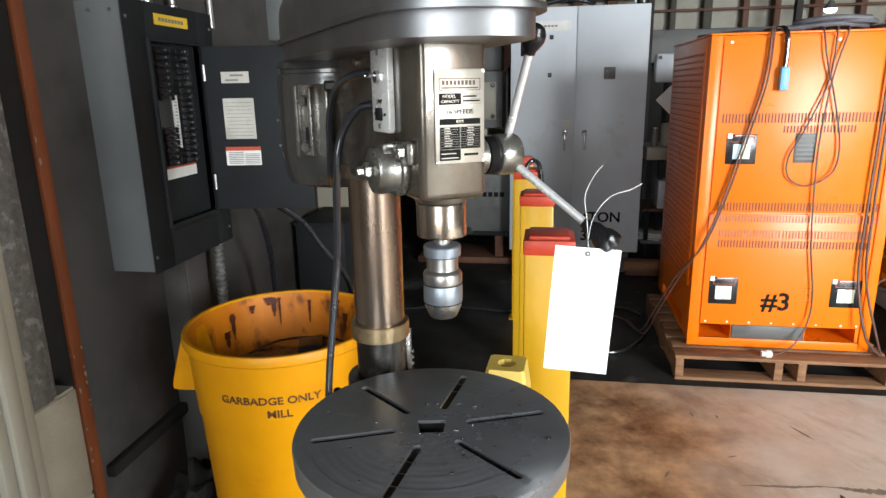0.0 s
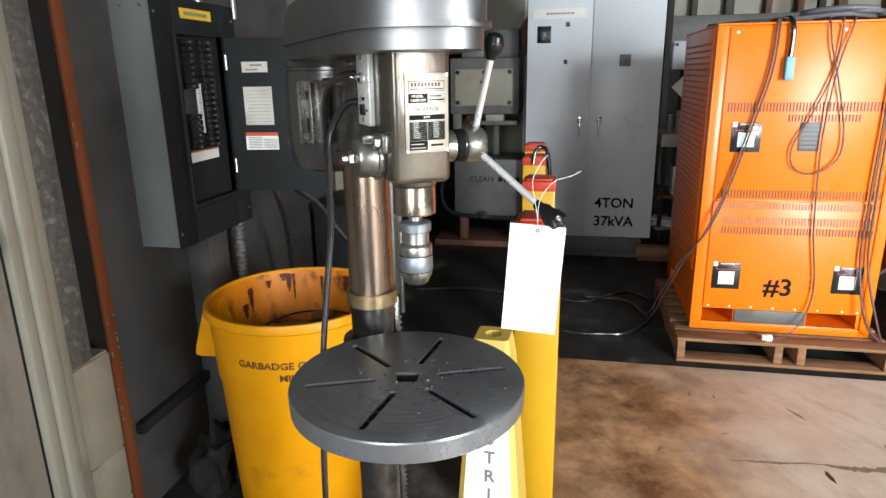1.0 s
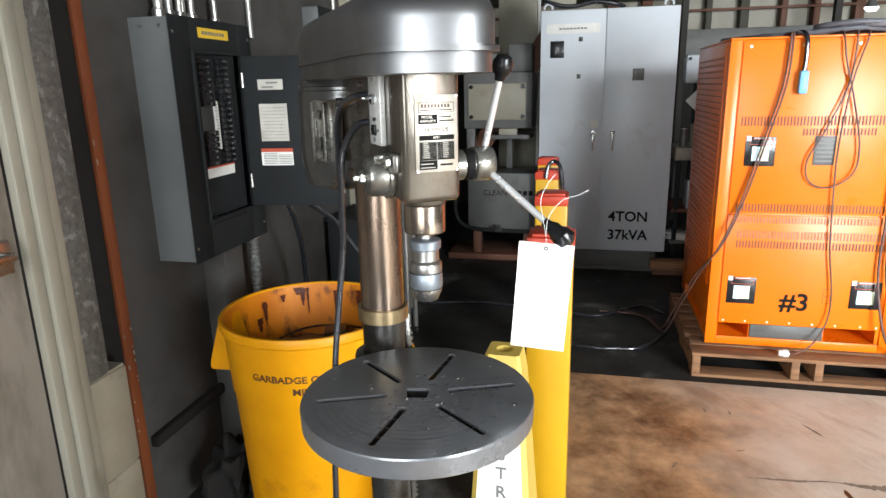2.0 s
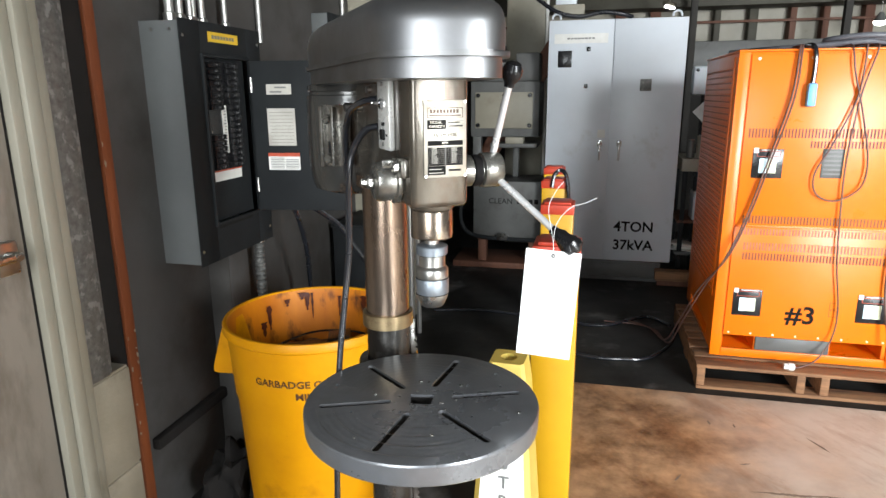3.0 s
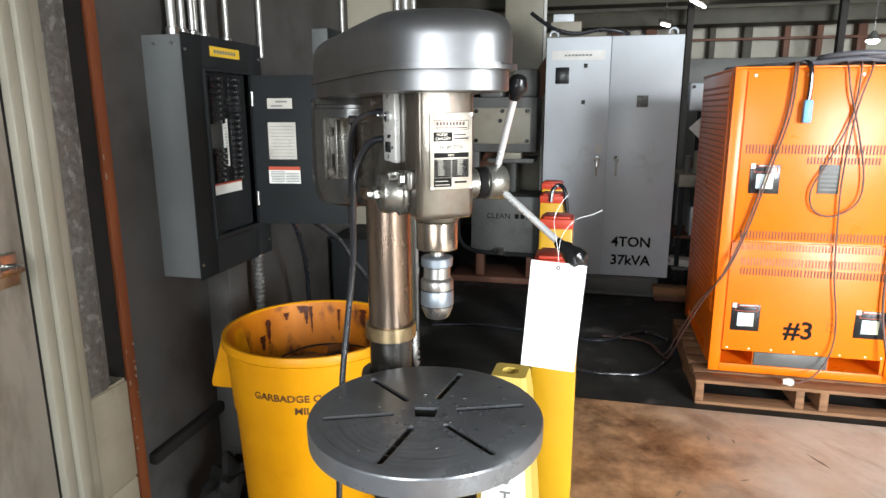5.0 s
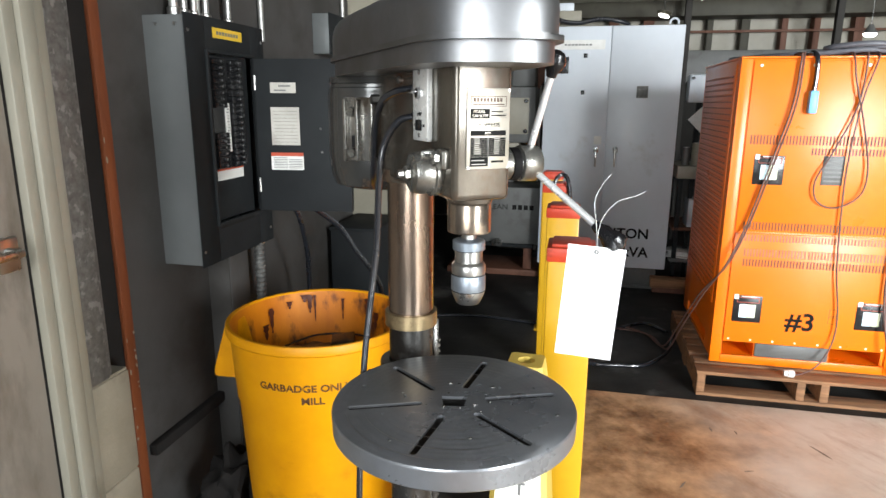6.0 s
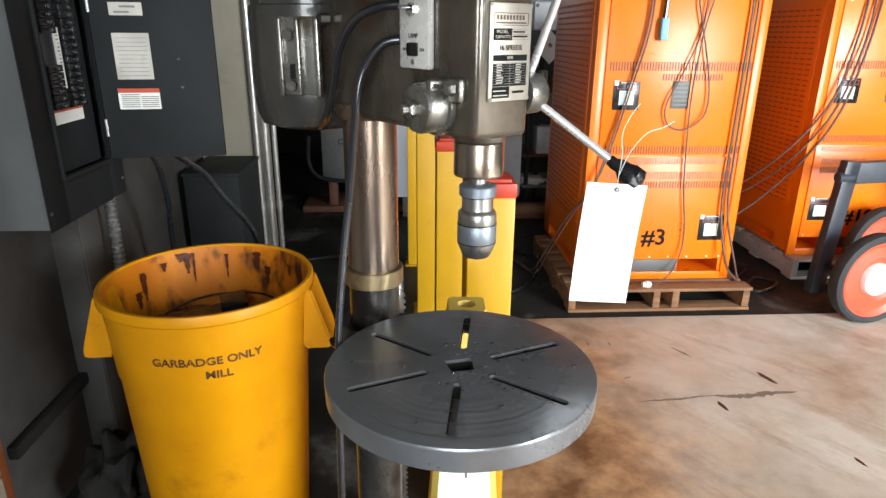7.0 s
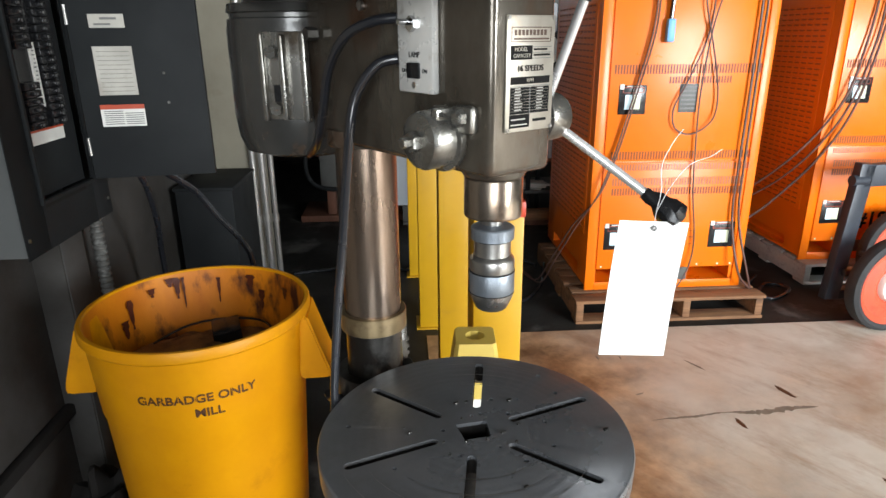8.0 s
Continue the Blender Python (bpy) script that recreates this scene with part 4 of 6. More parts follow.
    part("logo_frame", boxes((-0.021, 0.035, y - 0.0021, y - 0.0018, 1.6635, 1.6645), (-0.021, 0.035, y - 0.0021, y - 0.0018, 1.6500, 1.6508), (-0.021, -0.0202, y - 0.0021, y - 0.0018, 1.6508, 1.6635), (0.0342, 0.035, y - 0.0021, y - 0.0018, 1.6508, 1.6635),
                              *[(-0.017 + 0.0052 * k, -0.0135 + 0.0052 * k, y - 0.0021, y - 0.0018, 1.6565, 1.6618) for k in range(9)], (-0.018, 0.032, y - 0.0021, y - 0.0018, 1.6522, 1.6540)), M_BROWNPLATE, np_)
    part("writing", moved(lettering("16 SPEEDS", 0.0085, 0.0006), pose(0.006, y - 0.0029, 1.6245)), M_INK, np_)
    part("writing", moved(lettering("MODEL", 0.0055, 0.0004), pose(-0.008, y - 0.0029, 1.6430)), M_ALU, np_)
    part("writing", moved(lettering("CAPACITY", 0.0052, 0.0004), pose(-0.0066, y - 0.0029, 1.6370)), M_ALU, np_)
    part("writing", moved(lettering("RPM", 0.0052, 0.0004), pose(0.006, y - 0.0029, 1.6128)), M_ALU, np_)
    for a, b in ((-0.0245, 1.673), (0.0385, 1.673), (-0.0245, 1.564), (0.0385, 1.564)):
        part("rivet", lathe([(0, 0), (0.0022, 0), (0.0014, 0.0012), (0, 0.0016)], 10, "y", (a, y - 0.0032, b)), M_STEEL, np_)
    # switch plate on the left side
    sw = part("switch_plate", boxes((-0.0565, -0.0465, -0.243, -0.177, 1.596, 1.708, 0.003)), M_PLATE, t, "aluminium switch plate with a toggle and a lamp switch")
    part("toggle", lathe([(0, 0), (0.003, 0), (0.0035, 0.018), (0.002, 0.022), (0, 0.022)], 12, "x", (-0.076, -0.208, 1.671)), M_CHROME, sw)
    part("toggle_nut", lathe([(0, 0), (0.0085, 0), (0.0085, 0.005), (0, 0.005)], 6, "x", (-0.0615, -0.208, 1.669)), M_CHROME, sw)
    part("rocker", boxes((-0.0605, -0.0562, -0.221, -0.199, 1.612, 1.629, 0.0015)), M_BLACK, sw)
    part("screw", cyl(0.0035, -0.0585, -0.0563, "x", (0, -0.21, 1.605), 10), M_STEEL, sw)
    part("screw", cyl(0.0035, -0.0585, -0.0563, "x", (0, -0.21, 1.70), 10), M_STEEL, sw)
    side = pose(-0.0569, -0.21, 1.637, 0, 0, -90)
    part("writing", moved(lettering("LAMP", 0.0085, 0.0006), side), M_INK, sw)
    part("writing", moved(lettering("OFF", 0.006, 0.0006), pose(-0.0569, -0.191, 1.620, 0, 0, -90)), M_INK, sw)
    part("writing", moved(lettering("ON", 0.006, 0.0006), pose(-0.0569, -0.229, 1.620, 0, 0, -90)), M_INK, sw)
    # return spring housing
    sp = part("spring_cap", lathe([(0, 0.046), (0.034, 0.046), (0.036, 0.049), (0.036, 0.056), (0.0315, 0.058), (0.0315, 0.080), (0.029, 0.0855), (0.022, 0.0875), (0, 0.0875)], 44, "x", (0, 0, 0)), M_CASTGREY, t, "round steel return spring housing")
    sp.matrix_basis = pose(0, -0.255, 1.551, 0, 0, 180)
    part("axle_nut", lathe([(0, 0.0875), (0.0115, 0.0875), (0.0115, 0.096), (0.010, 0.098), (0.006, 0.098), (0.006, 0.107), (0, 0.108)], 6, "x"), M_CASTGREY, sp)
    part("housing_clip", boxes((0.056, 0.078, 0.012, 0.022, 0.022, 0.0345, 0.002)), M_CASTGREY, sp)
    part("housing_lug", boxes((0.044, 0.058, 0.018, 0.052, 0.008, 0.038, 0.006)), M_CASTGREY, sp)
    part("lug_bolt", lathe([(0, 0.060), (0.009, 0.060), (0.009, 0.067), (0.006, 0.069), (0, 0.069)], 6, "x", (0, 0.041, 0.026)), M_CASTGREY, sp)
    # feed hub on the right side
    hb = part("feed_hub", lathe([(0, 0.046), (0.0245, 0.046), (0.0255, 0.05), (0.0255, 0.078), (0.0225, 0.080), (0.0225, 0.096), (0.0280, 0.098), (0.0290, 0.100), (0.0290, 0.127), (0.0275, 0.1305), (0.018, 0.132), (0, 0.132)], 48, "x"), M_CASTGREY, t, "worn steel depth stop hub")
    hb.matrix_basis = pose(0, -0.25, 1.560)
    part("depth_scale", lathe([(0.0224, 0.0805), (0.0262, 0.0805), (0.0262, 0.0935), (0.0224, 0.0935)], 48, "x"), M_INK, hb, "dark depth scale ring")
    part("set_screw", cyl(0.004, 0.021, 0.0262, "y", (0.064, 0, 0.010), 12), M_BLACK, hb)
    for a, b, nm in (((0.1157, -0.2537, 1.5563), (0.193, -0.386, 1.452), "taped"), ((0.1232, -0.2366, 1.568), (0.131, -0.290, 1.706), "ball")):
        arm = part("feed_arm", tube([a, tuple(a[i] * 0.5 + b[i] * 0.5 for i in range(3)), b], 0.0058, 16, 2), M_ARM, t, "slim chrome feed arm")
        d = (Vector(b) - Vector(a)).normalized()
        turn = Matrix.Translation(b) @ d.to_track_quat("Z", "Y").to_matrix().to_4x4()
        if nm == "ball":
            kb = lathe([(0, -0.012), (0.008, -0.012), (0.009, -0.006), (0.013, 0.0), (0.0165, 0.008), (0.0165, 0.016), (0.012, 0.025), (0.005, 0.0285), (0, 0.029)], 28)
        else:
            kb = lathe([(0, -0.040), (0.0075, -0.040), (0.009, -0.032), (0.0105, -0.022), (0.0135, -0.013), (0.0165, -0.005), (0.0175, 0.003), (0.0150, 0.011), (0.008, 0.016), (0, 0.017)], 28)
            for v in kb.verts:
                v.co += 0.0030 * Vector((noise.noise(v.co * 140), noise.noise(v.co * 140 + Vector((9, 0, 0))), 0))
        part("knob", moved(kb, turn), M_BLACK, arm, "black taped grip" if nm == "taped" else "black ball knob")
    # belt guard
    grow = lambda o, k: [(x * k, -0.11 + (yy + 0.11) * k) for x, yy in o]
    back = [(0.002 + 0.124 * math.cos(math.pi * k / 24), 0.10 + 0.124 * math.sin(math.pi * k / 24)) for k in range(25)]
    lo = soften(back + [(-0.118, -0.20), (-0.114, -0.375), (-0.100, -0.412), (-0.05, -0.444), (0.0, -0.459), (0.042, -0.456), (0.068, -0.40), (0.094, -0.20)], passes=12)
    tray = part("belt_guard", prism(grow(lo, 0.980), 1.704, 1.7305), M_COVER, t, "grey metal belt guard")
    part("guard_lip", prism(grow(lo, 1.034), 1.7300, 1.7375, 0.003), M_COVER, tray)
    # the lid: upright sides that roll over into a low dome
    lid, rings = bmesh.new(), []
    for k, z in ((1.0, 1.737), (1.0, 1.7715), (0.994, 1.7805), (0.980, 1.7895), (0.957, 1.7968), (0.92, 1.8032), (0.86, 1.8088), (0.76, 1.8135), (0.60, 1.8168), (0.38, 1.8185)):
        rings.append([lid.verts.new((x, yy, z)) for x, yy in grow(lo, k)])
    for p, q in zip(rings, rings[1:]):
        for i in range(len(p)):
            j = (i + 1) % len(p)
            lid.faces.new((p[i], p[j], q[j], q[i]))
    lid.faces.new(rings[-1])
    lid.faces.new(rings[0][::-1])
    bmesh.ops.recalc_face_normals(lid, faces=lid.faces)
    part("guard_lid", lid, M_COVER, tray)
    part("guard_strip", boxes((0.0, 0.004, -0.006, 0.006, 1.706, 1.730)), M_REDSTRIP, tray).matrix_basis = pose(0.0765, -0.345, 0, 0, 0, 3)
    # motor
    mo = part("motor", lathe([(0, 1.476), (0.072, 1.476), (0.098, 1.484), (0.106, 1.505), (0.109, 1.53), (0.110, 1.54), (0.110, 1.668), (0.108, 1.675), (0.108, 1.682), (0.104, 1.684), (0.104, 1.690), (0.108, 1.692), (0.106, 1.704), (0, 1.704)], 56, "z", (-0.006, 0.180, 0)), M_MOTOR, t, "dark grey electric motor")
    brk = boxes((-0.006, 0.0, -0.036, 0.036, 1.540, 1.664, 0.002), (-0.016, 0.0, -0.038, -0.028, 1.538, 1.662, 0.003), (-0.014, 0.0, 0.028, 0.036, 1.538, 1.662, 0.003), (-0.02, 0.0, -0.006, 0.002, 1.54, 1.66, 0.003))
    mb = part("motor_bracket", brk, M_MOTORSTEEL, mo, "steel motor slide bracket")
    mb.matrix_basis = pose(-0.072, 0.092, 0, 0, 0, 40)
    for yy, z in ((0.014, 1.636), (0.012, 1.556)):
        part("bracket_bolt", lathe([(0, -0.02), (0.0095, -0.02), (0.0095, -0.006), (0, -0.006)], 6, "x", (0, yy, z)), M_CASTGREY, mb)
    part("bracket_slot", boxes((-0.008, -0.0055, 0.008, 0.018, 1.566, 1.59)), M_BLACK, mb)
    part("tie_nut", lathe([(0, 0), (0.009, 0), (0.009, 0.016), (0, 0.016)], 6, "x", (-0.068, 0.03, 1.66)), M_LOWCOLUMN, t)
    part("side_screw", cyl(0.006, -0.053, -0.046, "x", (0, -0.09, 1.692), 12), M_STEEL, t)
    # leads
    part("motor_lead", tube([(-0.055, -0.178, 1.676), (-0.075, -0.155, 1.672), (-0.088, -0.115, 1.656), (-0.088, -0.07, 1.618), (-0.082, -0.035, 1.565), (-0.072, 0.01, 1.515), (-0.05, 0.08, 1.487)], 0.0060, 12), M_CABLE, t, "black motor lead")
    part("lead_bush", cyl(0.009, -0.056, -0.046, "x", (0, -0.178, 1.676), 12), M_LOWCOLUMN, t)
    part("lead_bush", cyl(0.009, -0.056, -0.046, "x", (0, -0.176, 1.632), 12), M_LOWCOLUMN, t)
    inv = DRILL.inverted()
    pts = [(-0.055, -0.176, 1.632), (-0.074, -0.160, 1.625), (-0.092, -0.140, 1.590), (-0.100, -0.130, 1.53)]
    pts += [tuple(inv @ Vector(p)) for p in ((-0.158, 0.955, 1.40), (-0.172, 0.955, 1.29), (-0.185, 0.94, 1.15), (-0.193, 0.914, 0.9), (-0.20, 0.92, 0.45), (-0.22, 0.98, 0.03), (-0.20, 1.2, 0.008), (-0.05, 1.5, 0.008))]
    part("power_lead", tube(pts, 0.0060, 12), M_CABLE, t, "black power lead hanging to the floor")
    return t


drill_press()


def price_tag():
    t = thing("hanging_tag", pose(0.224, 0.800, 1.456, 0, 4, -8), "blank white card tag hung on the feed arm", "tag")
    bm = bmesh.new()
    w, h, nx, nz = 0.086, 0.178, 6, 10
    grid = [[[bm.verts.new((-0.022 - w / 2 + w * i / nx, 0.004 * math.sin(3 * k / nz) + y, -0.012 - h * k / nz)) for i in range(nx + 1)] for k in range(nz + 1)] for y in (0, 0.0006)]
    for g, flip in ((grid[0], False), (grid[1], True)):
        for k in range(nz):
            for i in range(nx):
                q = (g[k][i], g[k + 1][i], g[k + 1][i + 1], g[k][i + 1])
                bm.faces.new(q[::-1] if flip else q)
    a, b = grid
    edge = [(0, i) for i in range(nx + 1)] + [(k, nx) for k in range(1, nz + 1)] + [(nz, i) for i in range(nx - 1, -1, -1)] + [(k, 0) for k in range(nz - 1, 0, -1)]
    for (k, i), (k2, i2) in zip(edge, edge[1:] + edge[:1]):
        bm.faces.new((a[k][i], a[k2][i2], b[k2][i2], b[k][i]))
    bmesh.ops.recalc_face_normals(bm, faces=bm.faces)
    part("card", bm, M_TAG, t)
    part("eyelet", lathe([(0.0015, 0), (0.0035, 0), (0.0035, 0.0015), (0.0015, 0.0015)], 14, "y", (-0.022, -0.002, -0.020)), M_GREYINK, t)
    part("string", tube([(-0.022, -0.001, -0.020), (-0.024, -0.004, 0.0), (-0.030, -0.02, 0.03), (-0.036, -0.024, 0.060), (-0.028, -0.024, 0.085), (-0.018, -0.022, 0.10)], 0.0004, 6), M_TAG, t)
    part("string", tube([(-0.024, -0.004, 0.0), (-0.022, -0.024, 0.035), (-0.005, -0.026, 0.062), (0.018, -0.024, 0.072), (0.032, -0.02, 0.080)], 0.0004, 6), M_TAG, t)


price_tag()

# ---- garbage can ----


def garbage_can():
    t = thing("garbage_can", pose(-0.543, 2.008, 0, 0, 0, -6), "big dirty yellow plastic garbage can, stencilled", "garbage can")
    H, R, r = 0.903, 0.327, 0.262
    rad = lambda z: r + (R - 0.018 - r) * z / H
    part("wall", lathe([(0, 0.0), (r - 0.01, 0.0), (r, 0.01), (rad(0.3), 0.3), (rad(0.62), 0.62), (rad(0.62) + 0.006, 0.64), (rad(0.865) + 0.006, 0.865), (R - 0.004, 0.868), (R, 0.874), (R, 0.896), (R - 0.004, H), (R - 0.014, H), (R - 0.018, H - 0.006)], 96), M_CAN, t)
    part("inside", lathe([(R - 0.018, H - 0.006), (rad(0.6) - 0.008, 0.6), (r - 0.008, 0.012), (0, 0.012)], 96), M_CANIN, t, "brown-stained inside")
    heap, deep = lathe([(0, 0.722), (0.07, 0.720), (0.14, 0.716), (0.20, 0.712), (0.25, 0.704), (0.275, 0.690), (0.27, 0.62), (0, 0.62)], 64), 0.022
    for v in heap.verts:
        v.co.z += deep * noise.noise(v.co * 11) + 0.5 * deep * noise.noise(v.co * 31)
    part("rubbish", heap, M_RUBBISH, t, "dirty brown rubbish filling the can")
    part("scrap_box", moved(boxes((-0.045, 0.045, -0.05, 0.05, -0.02, 0.028, 0.004)), pose(0.03, 0.17, 0.722, 6, -5, 15)), M_BLACK, t, "black scrap box on the rubbish")
    part("scrap_strip", tube([(-0.19, 0.11, 0.722), (-0.10, 0.19, 0.742), (0.02, 0.225, 0.746), (0.14, 0.20, 0.742), (0.20, 0.12, 0.728)], 0.004, 8), M_BLACK, t, "dark bent strip on the rubbish")
    for s in (-1, 1):
        h = bmesh.new()
        pr = [(0.0, 0.875), (0.020, 0.875), (0.075, 0.70), (0.078, 0.672), (0.070, 0.668), (-0.01, 0.668), (-0.02, 0.70)]
        for y0, y1 in ((-0.085, 0.085),):
            lo = [h.verts.new((x, y0, z)) for x, z in pr]
            hi = [h.verts.new((x, y1, z)) for x, z in pr]
            h.faces.new(lo)
            h.faces.new(hi[::-1])
            for k in range(len(pr)):
                j = (k + 1) % len(pr)
                h.faces.new((lo[k], hi[k], hi[j], lo[j]))
        bmesh.ops.recalc_face_normals(h, faces=h.faces)
        bmesh.ops.bevel(h, geom=list(h.edges), offset=0.006, segments=2, affect="EDGES")
        h.transform(pose(0, 0, 0, 0, 0, 0 if s > 0 else 180) @ Matrix.Translation((rad(0.85) + 0.0, 0, 0)))
        part("handle", h, M_CAN, t, "moulded yellow carrying handle")
    # stencil, wrapped on the wall
    for text, size, z, dx in (("GARBADGE ONLY", 0.0345, 0.755, 0.008), ("MILL", 0.0345, 0.711, 0.036)):
        bm = lettering(text, size, 0.002, bold=0.018)
        wide = max(v.co.x for v in bm.verts)
        n_bars = int(2 * wide / 0.0385)
        bm = cut(bm, boxes(*[(-wide + 2 * wide * (k + 0.5) / n_bars - 0.0009, -wide + 2 * wide * (k + 0.5) / n_bars + 0.0009, -0.1, 0.1, -0.1, 0.1) for k in range(n_bars)]))
        bmesh.ops.triangulate(bm, faces=bm.faces)
        for v in bm.verts:
            x, yy, zz = v.co
            x = x * 1.10 + dx
            rr = rad(z + zz) + 0.0068 - yy
            a = -math.pi / 2 + x / rr + radians(STENCIL_TURN)
            v.co = Vector((rr * math.cos(a), rr * math.sin(a), z + zz))
        part("stencilled_writing", bm, M_STENCIL, t)
    for k, (deg, z0, ln, wd) in enumerate(((118, 0.888, 0.075, 0.016), (114, 0.885, 0.11, 0.007), (122, 0.89, 0.03, 0.02), (150, 0.86, 0.10, 0.016), (156, 0.80, 0.06, 0.02), (134, 0.87, 0.03, 0.016), (70, 0.88, 0.05, 0.022), (62, 0.83, 0.07, 0.018), (92, 0.87, 0.09, 0.008), (40, 0.86, 0.04, 0.02))):
        a = radians(deg)
        bm = bmesh.new()
        rows = []
        for i in range(7):
            z = z0 - ln * i / 6
            w = wd * (0.35 + 0.65 * abs(math.sin(1.9 * i + k))) * (1 - 0.12 * i)
            rr = rad(z) - 0.0115
            rows.append([bm.verts.new((rr * math.cos(a + q * w / rr), rr * math.sin(a + q * w / rr), z)) for q in (-1, 1)])
        for p, q in zip(rows, rows[1:]):
            bm.faces.new((p[0], p[1], q[1], q[0]))
        part("dried_drip", bm, M_DRIP, t)
    return t


STENCIL_TURN = 8
garbage_can()

# ---- yellow posts ----
for u, v, h in ((-0.039, 1.75, 1.24), (-0.086, 2.635, 1.217), (-0.155, 3.515, 1.205), (-0.206, 4.365, 1.182)):
    p = thing("yellow_post", at(u, v), "square yellow steel guard post with a red cap", "guard post", "row of yellow posts")
    w, d = 0.140, 0.150
    part("shaft", boxes((0, w, 0, d, 0.008, h - 0.052, 0.006)), M_POST, p)
    part("red_cap", boxes((-0.003, w + 0.003, -0.003, d + 0.003, h - 0.054, h - 0.010, 0.004), (0.012, w - 0.012, 0.012, d - 0.012, h - 0.012, h, 0.004)), M_POSTRED, p, "chipped red cap")
    part("foot_plate", boxes((-0.02, w + 0.02, -0.02, d + 0.02, 0.0, 0.008, 0.002)), M_POST, p)
lp = thing("post_strap", at(-0.155, 3.515, 1.10), "black hose loop hung over a yellow post", "hose")
part("loop", tube([(0.06, -0.012, 0.06), (0.07, 0.0, 0.125), (0.10, 0.02, 0.155), (0.135, 0.0, 0.135), (0.152, -0.012, 0.05), (0.156, -0.012, -0.06)], 0.012), M_CABLE, lp)


def cone_post():
    cx, cy = 0.158, 1.435
    t = thing("tapered_stand", pose(cx, cy, 0, 0, 0, -12), "pale yellow tapered plastic stand with a white label", "safety stand")
    bm = bmesh.new()
    rows = [(0.105, 0.02), (0.100, 0.30), (0.056, 0.925), (0.0475, 0.985), (0.0455, 0.992)]
    rings = []
    for hw, z in rows:
        c = 0.18 * hw
        pts = [(-hw + c, -hw), (hw - c, -hw), (hw, -hw + c), (hw, hw - c), (hw - c, hw), (-hw + c, hw), (-hw, hw - c), (-hw, -hw + c)]
        rings.append([bm.verts.new((x, y, z)) for x, y in pts])
    for a, b in zip(rings, rings[1:]):
        for k in range(8):
            bm.faces.new((a[k], a[(k + 1) % 8], b[(k + 1) % 8], b[k]))
    bm.faces.new(rings[0][::-1])
    hole = [bm.verts.new((0.024 * math.cos(2 * math.pi * (k + 0.5) / 8 - math.pi * 0.75), 0.024 * math.sin(2 * math.pi * (k + 0.5) / 8 - math.pi * 0.75), 0.992)) for k in range(8)]
    deep = [bm.verts.new((v.co.x * 0.95, v.co.y * 0.95, 0.93)) for v in hole]
    for k in range(8):
        bm.faces.new((rings[-1][k], rings[-1][(k + 1) % 8], hole[(k + 1) % 8], hole[k]))
        bm.faces.new((hole[k], hole[(k + 1) % 8], deep[(k + 1) % 8], deep[k]))
    bm.faces.new(deep)
    bmesh.ops.recalc_face_normals(bm, faces=bm.faces)
    part("body", bm, M_CONE, t)
    part("foot", boxes((-0.16, 0.16, -0.16, 0.16, 0.0, 0.025, 0.008)), M_CONE, t)
    # the front face leans back
    lean = math.degrees(math.atan2(0.044, 0.625))
    face = pose(0, -0.100, 0.30, -lean, 0, 0)
    lb = bmesh.new()
    lo, hi = 0.02, 0.56
    wd = lambda s: (0.100 - 0.044 * s / 0.625) * 0.80
    vs = [lb.verts.new(p) for p in ((-wd(lo), -0.0015, lo), (wd(lo), -0.0015, lo), (wd(hi), -0.0015, hi), (-wd(hi), -0.0015, hi))]
    lb.faces.new(vs)
    ext = bmesh.ops.extrude_face_region(lb, geom=lb.faces[:])
    for v in [e for e in ext["geom"] if isinstance(e, bmesh.types.BMVert)]:
        v.co.y += 0.0012
    bmesh.ops.recalc_face_normals(lb, faces=lb.faces)
    part("sticker", moved(lb, face), M_LABELWHITE, t, "white sticker with grey capitals")
    for k, ch in enumerate("STRI"):
        part("letter", moved(lettering(ch, 0.050, 0.001, bold=0.02), face @ pose(0.004, -0.0024, 0.412 - 0.056 * k)), M_GREYINK, t)


cone_post()

# ---- pallets ----


def pallet(m, w, d, h, wood, label):
    t = thing("pallet", m, label, "pallet", "pallets")
    rngw = random.Random(int(w * 1000))
    for x in (0.0, w * 0.46, w * 0.54 + 0.03, w - 0.05):
        part("stringer", boxes((x, x + 0.045, 0.01, d - 0.01, 0.02, h - 0.02, 0.004)), wood, t)
    n = 8
    bw = d / n
    for k in range(n):
        part("deck_board", boxes((rngw.uniform(-0.008, 0.004), w + rngw.uniform(-0.004, 0.008), k * bw + 0.004, (k + 1) * bw - rngw.uniform(0.012, 0.03), h - 0.02, h, 0.003)), wood, t)
    for k in (0, 3, 7):
        part("bottom_board", boxes((0, w, k * bw + 0.004, (k + 1) * bw - 0.02, 0.0, 0.02, 0.003)), wood, t)
    return t


pallet(at(0.779, 3.49, 0.0), 1.155, 1.15, 0.150, M_WOOD, "rough pine pallet under an orange charger")
pallet(at(2.50, 3.98, 0.0), 1.155, 1.20, 0.150, M_GREYWOOD, "grey weathered pallet under an orange charger")

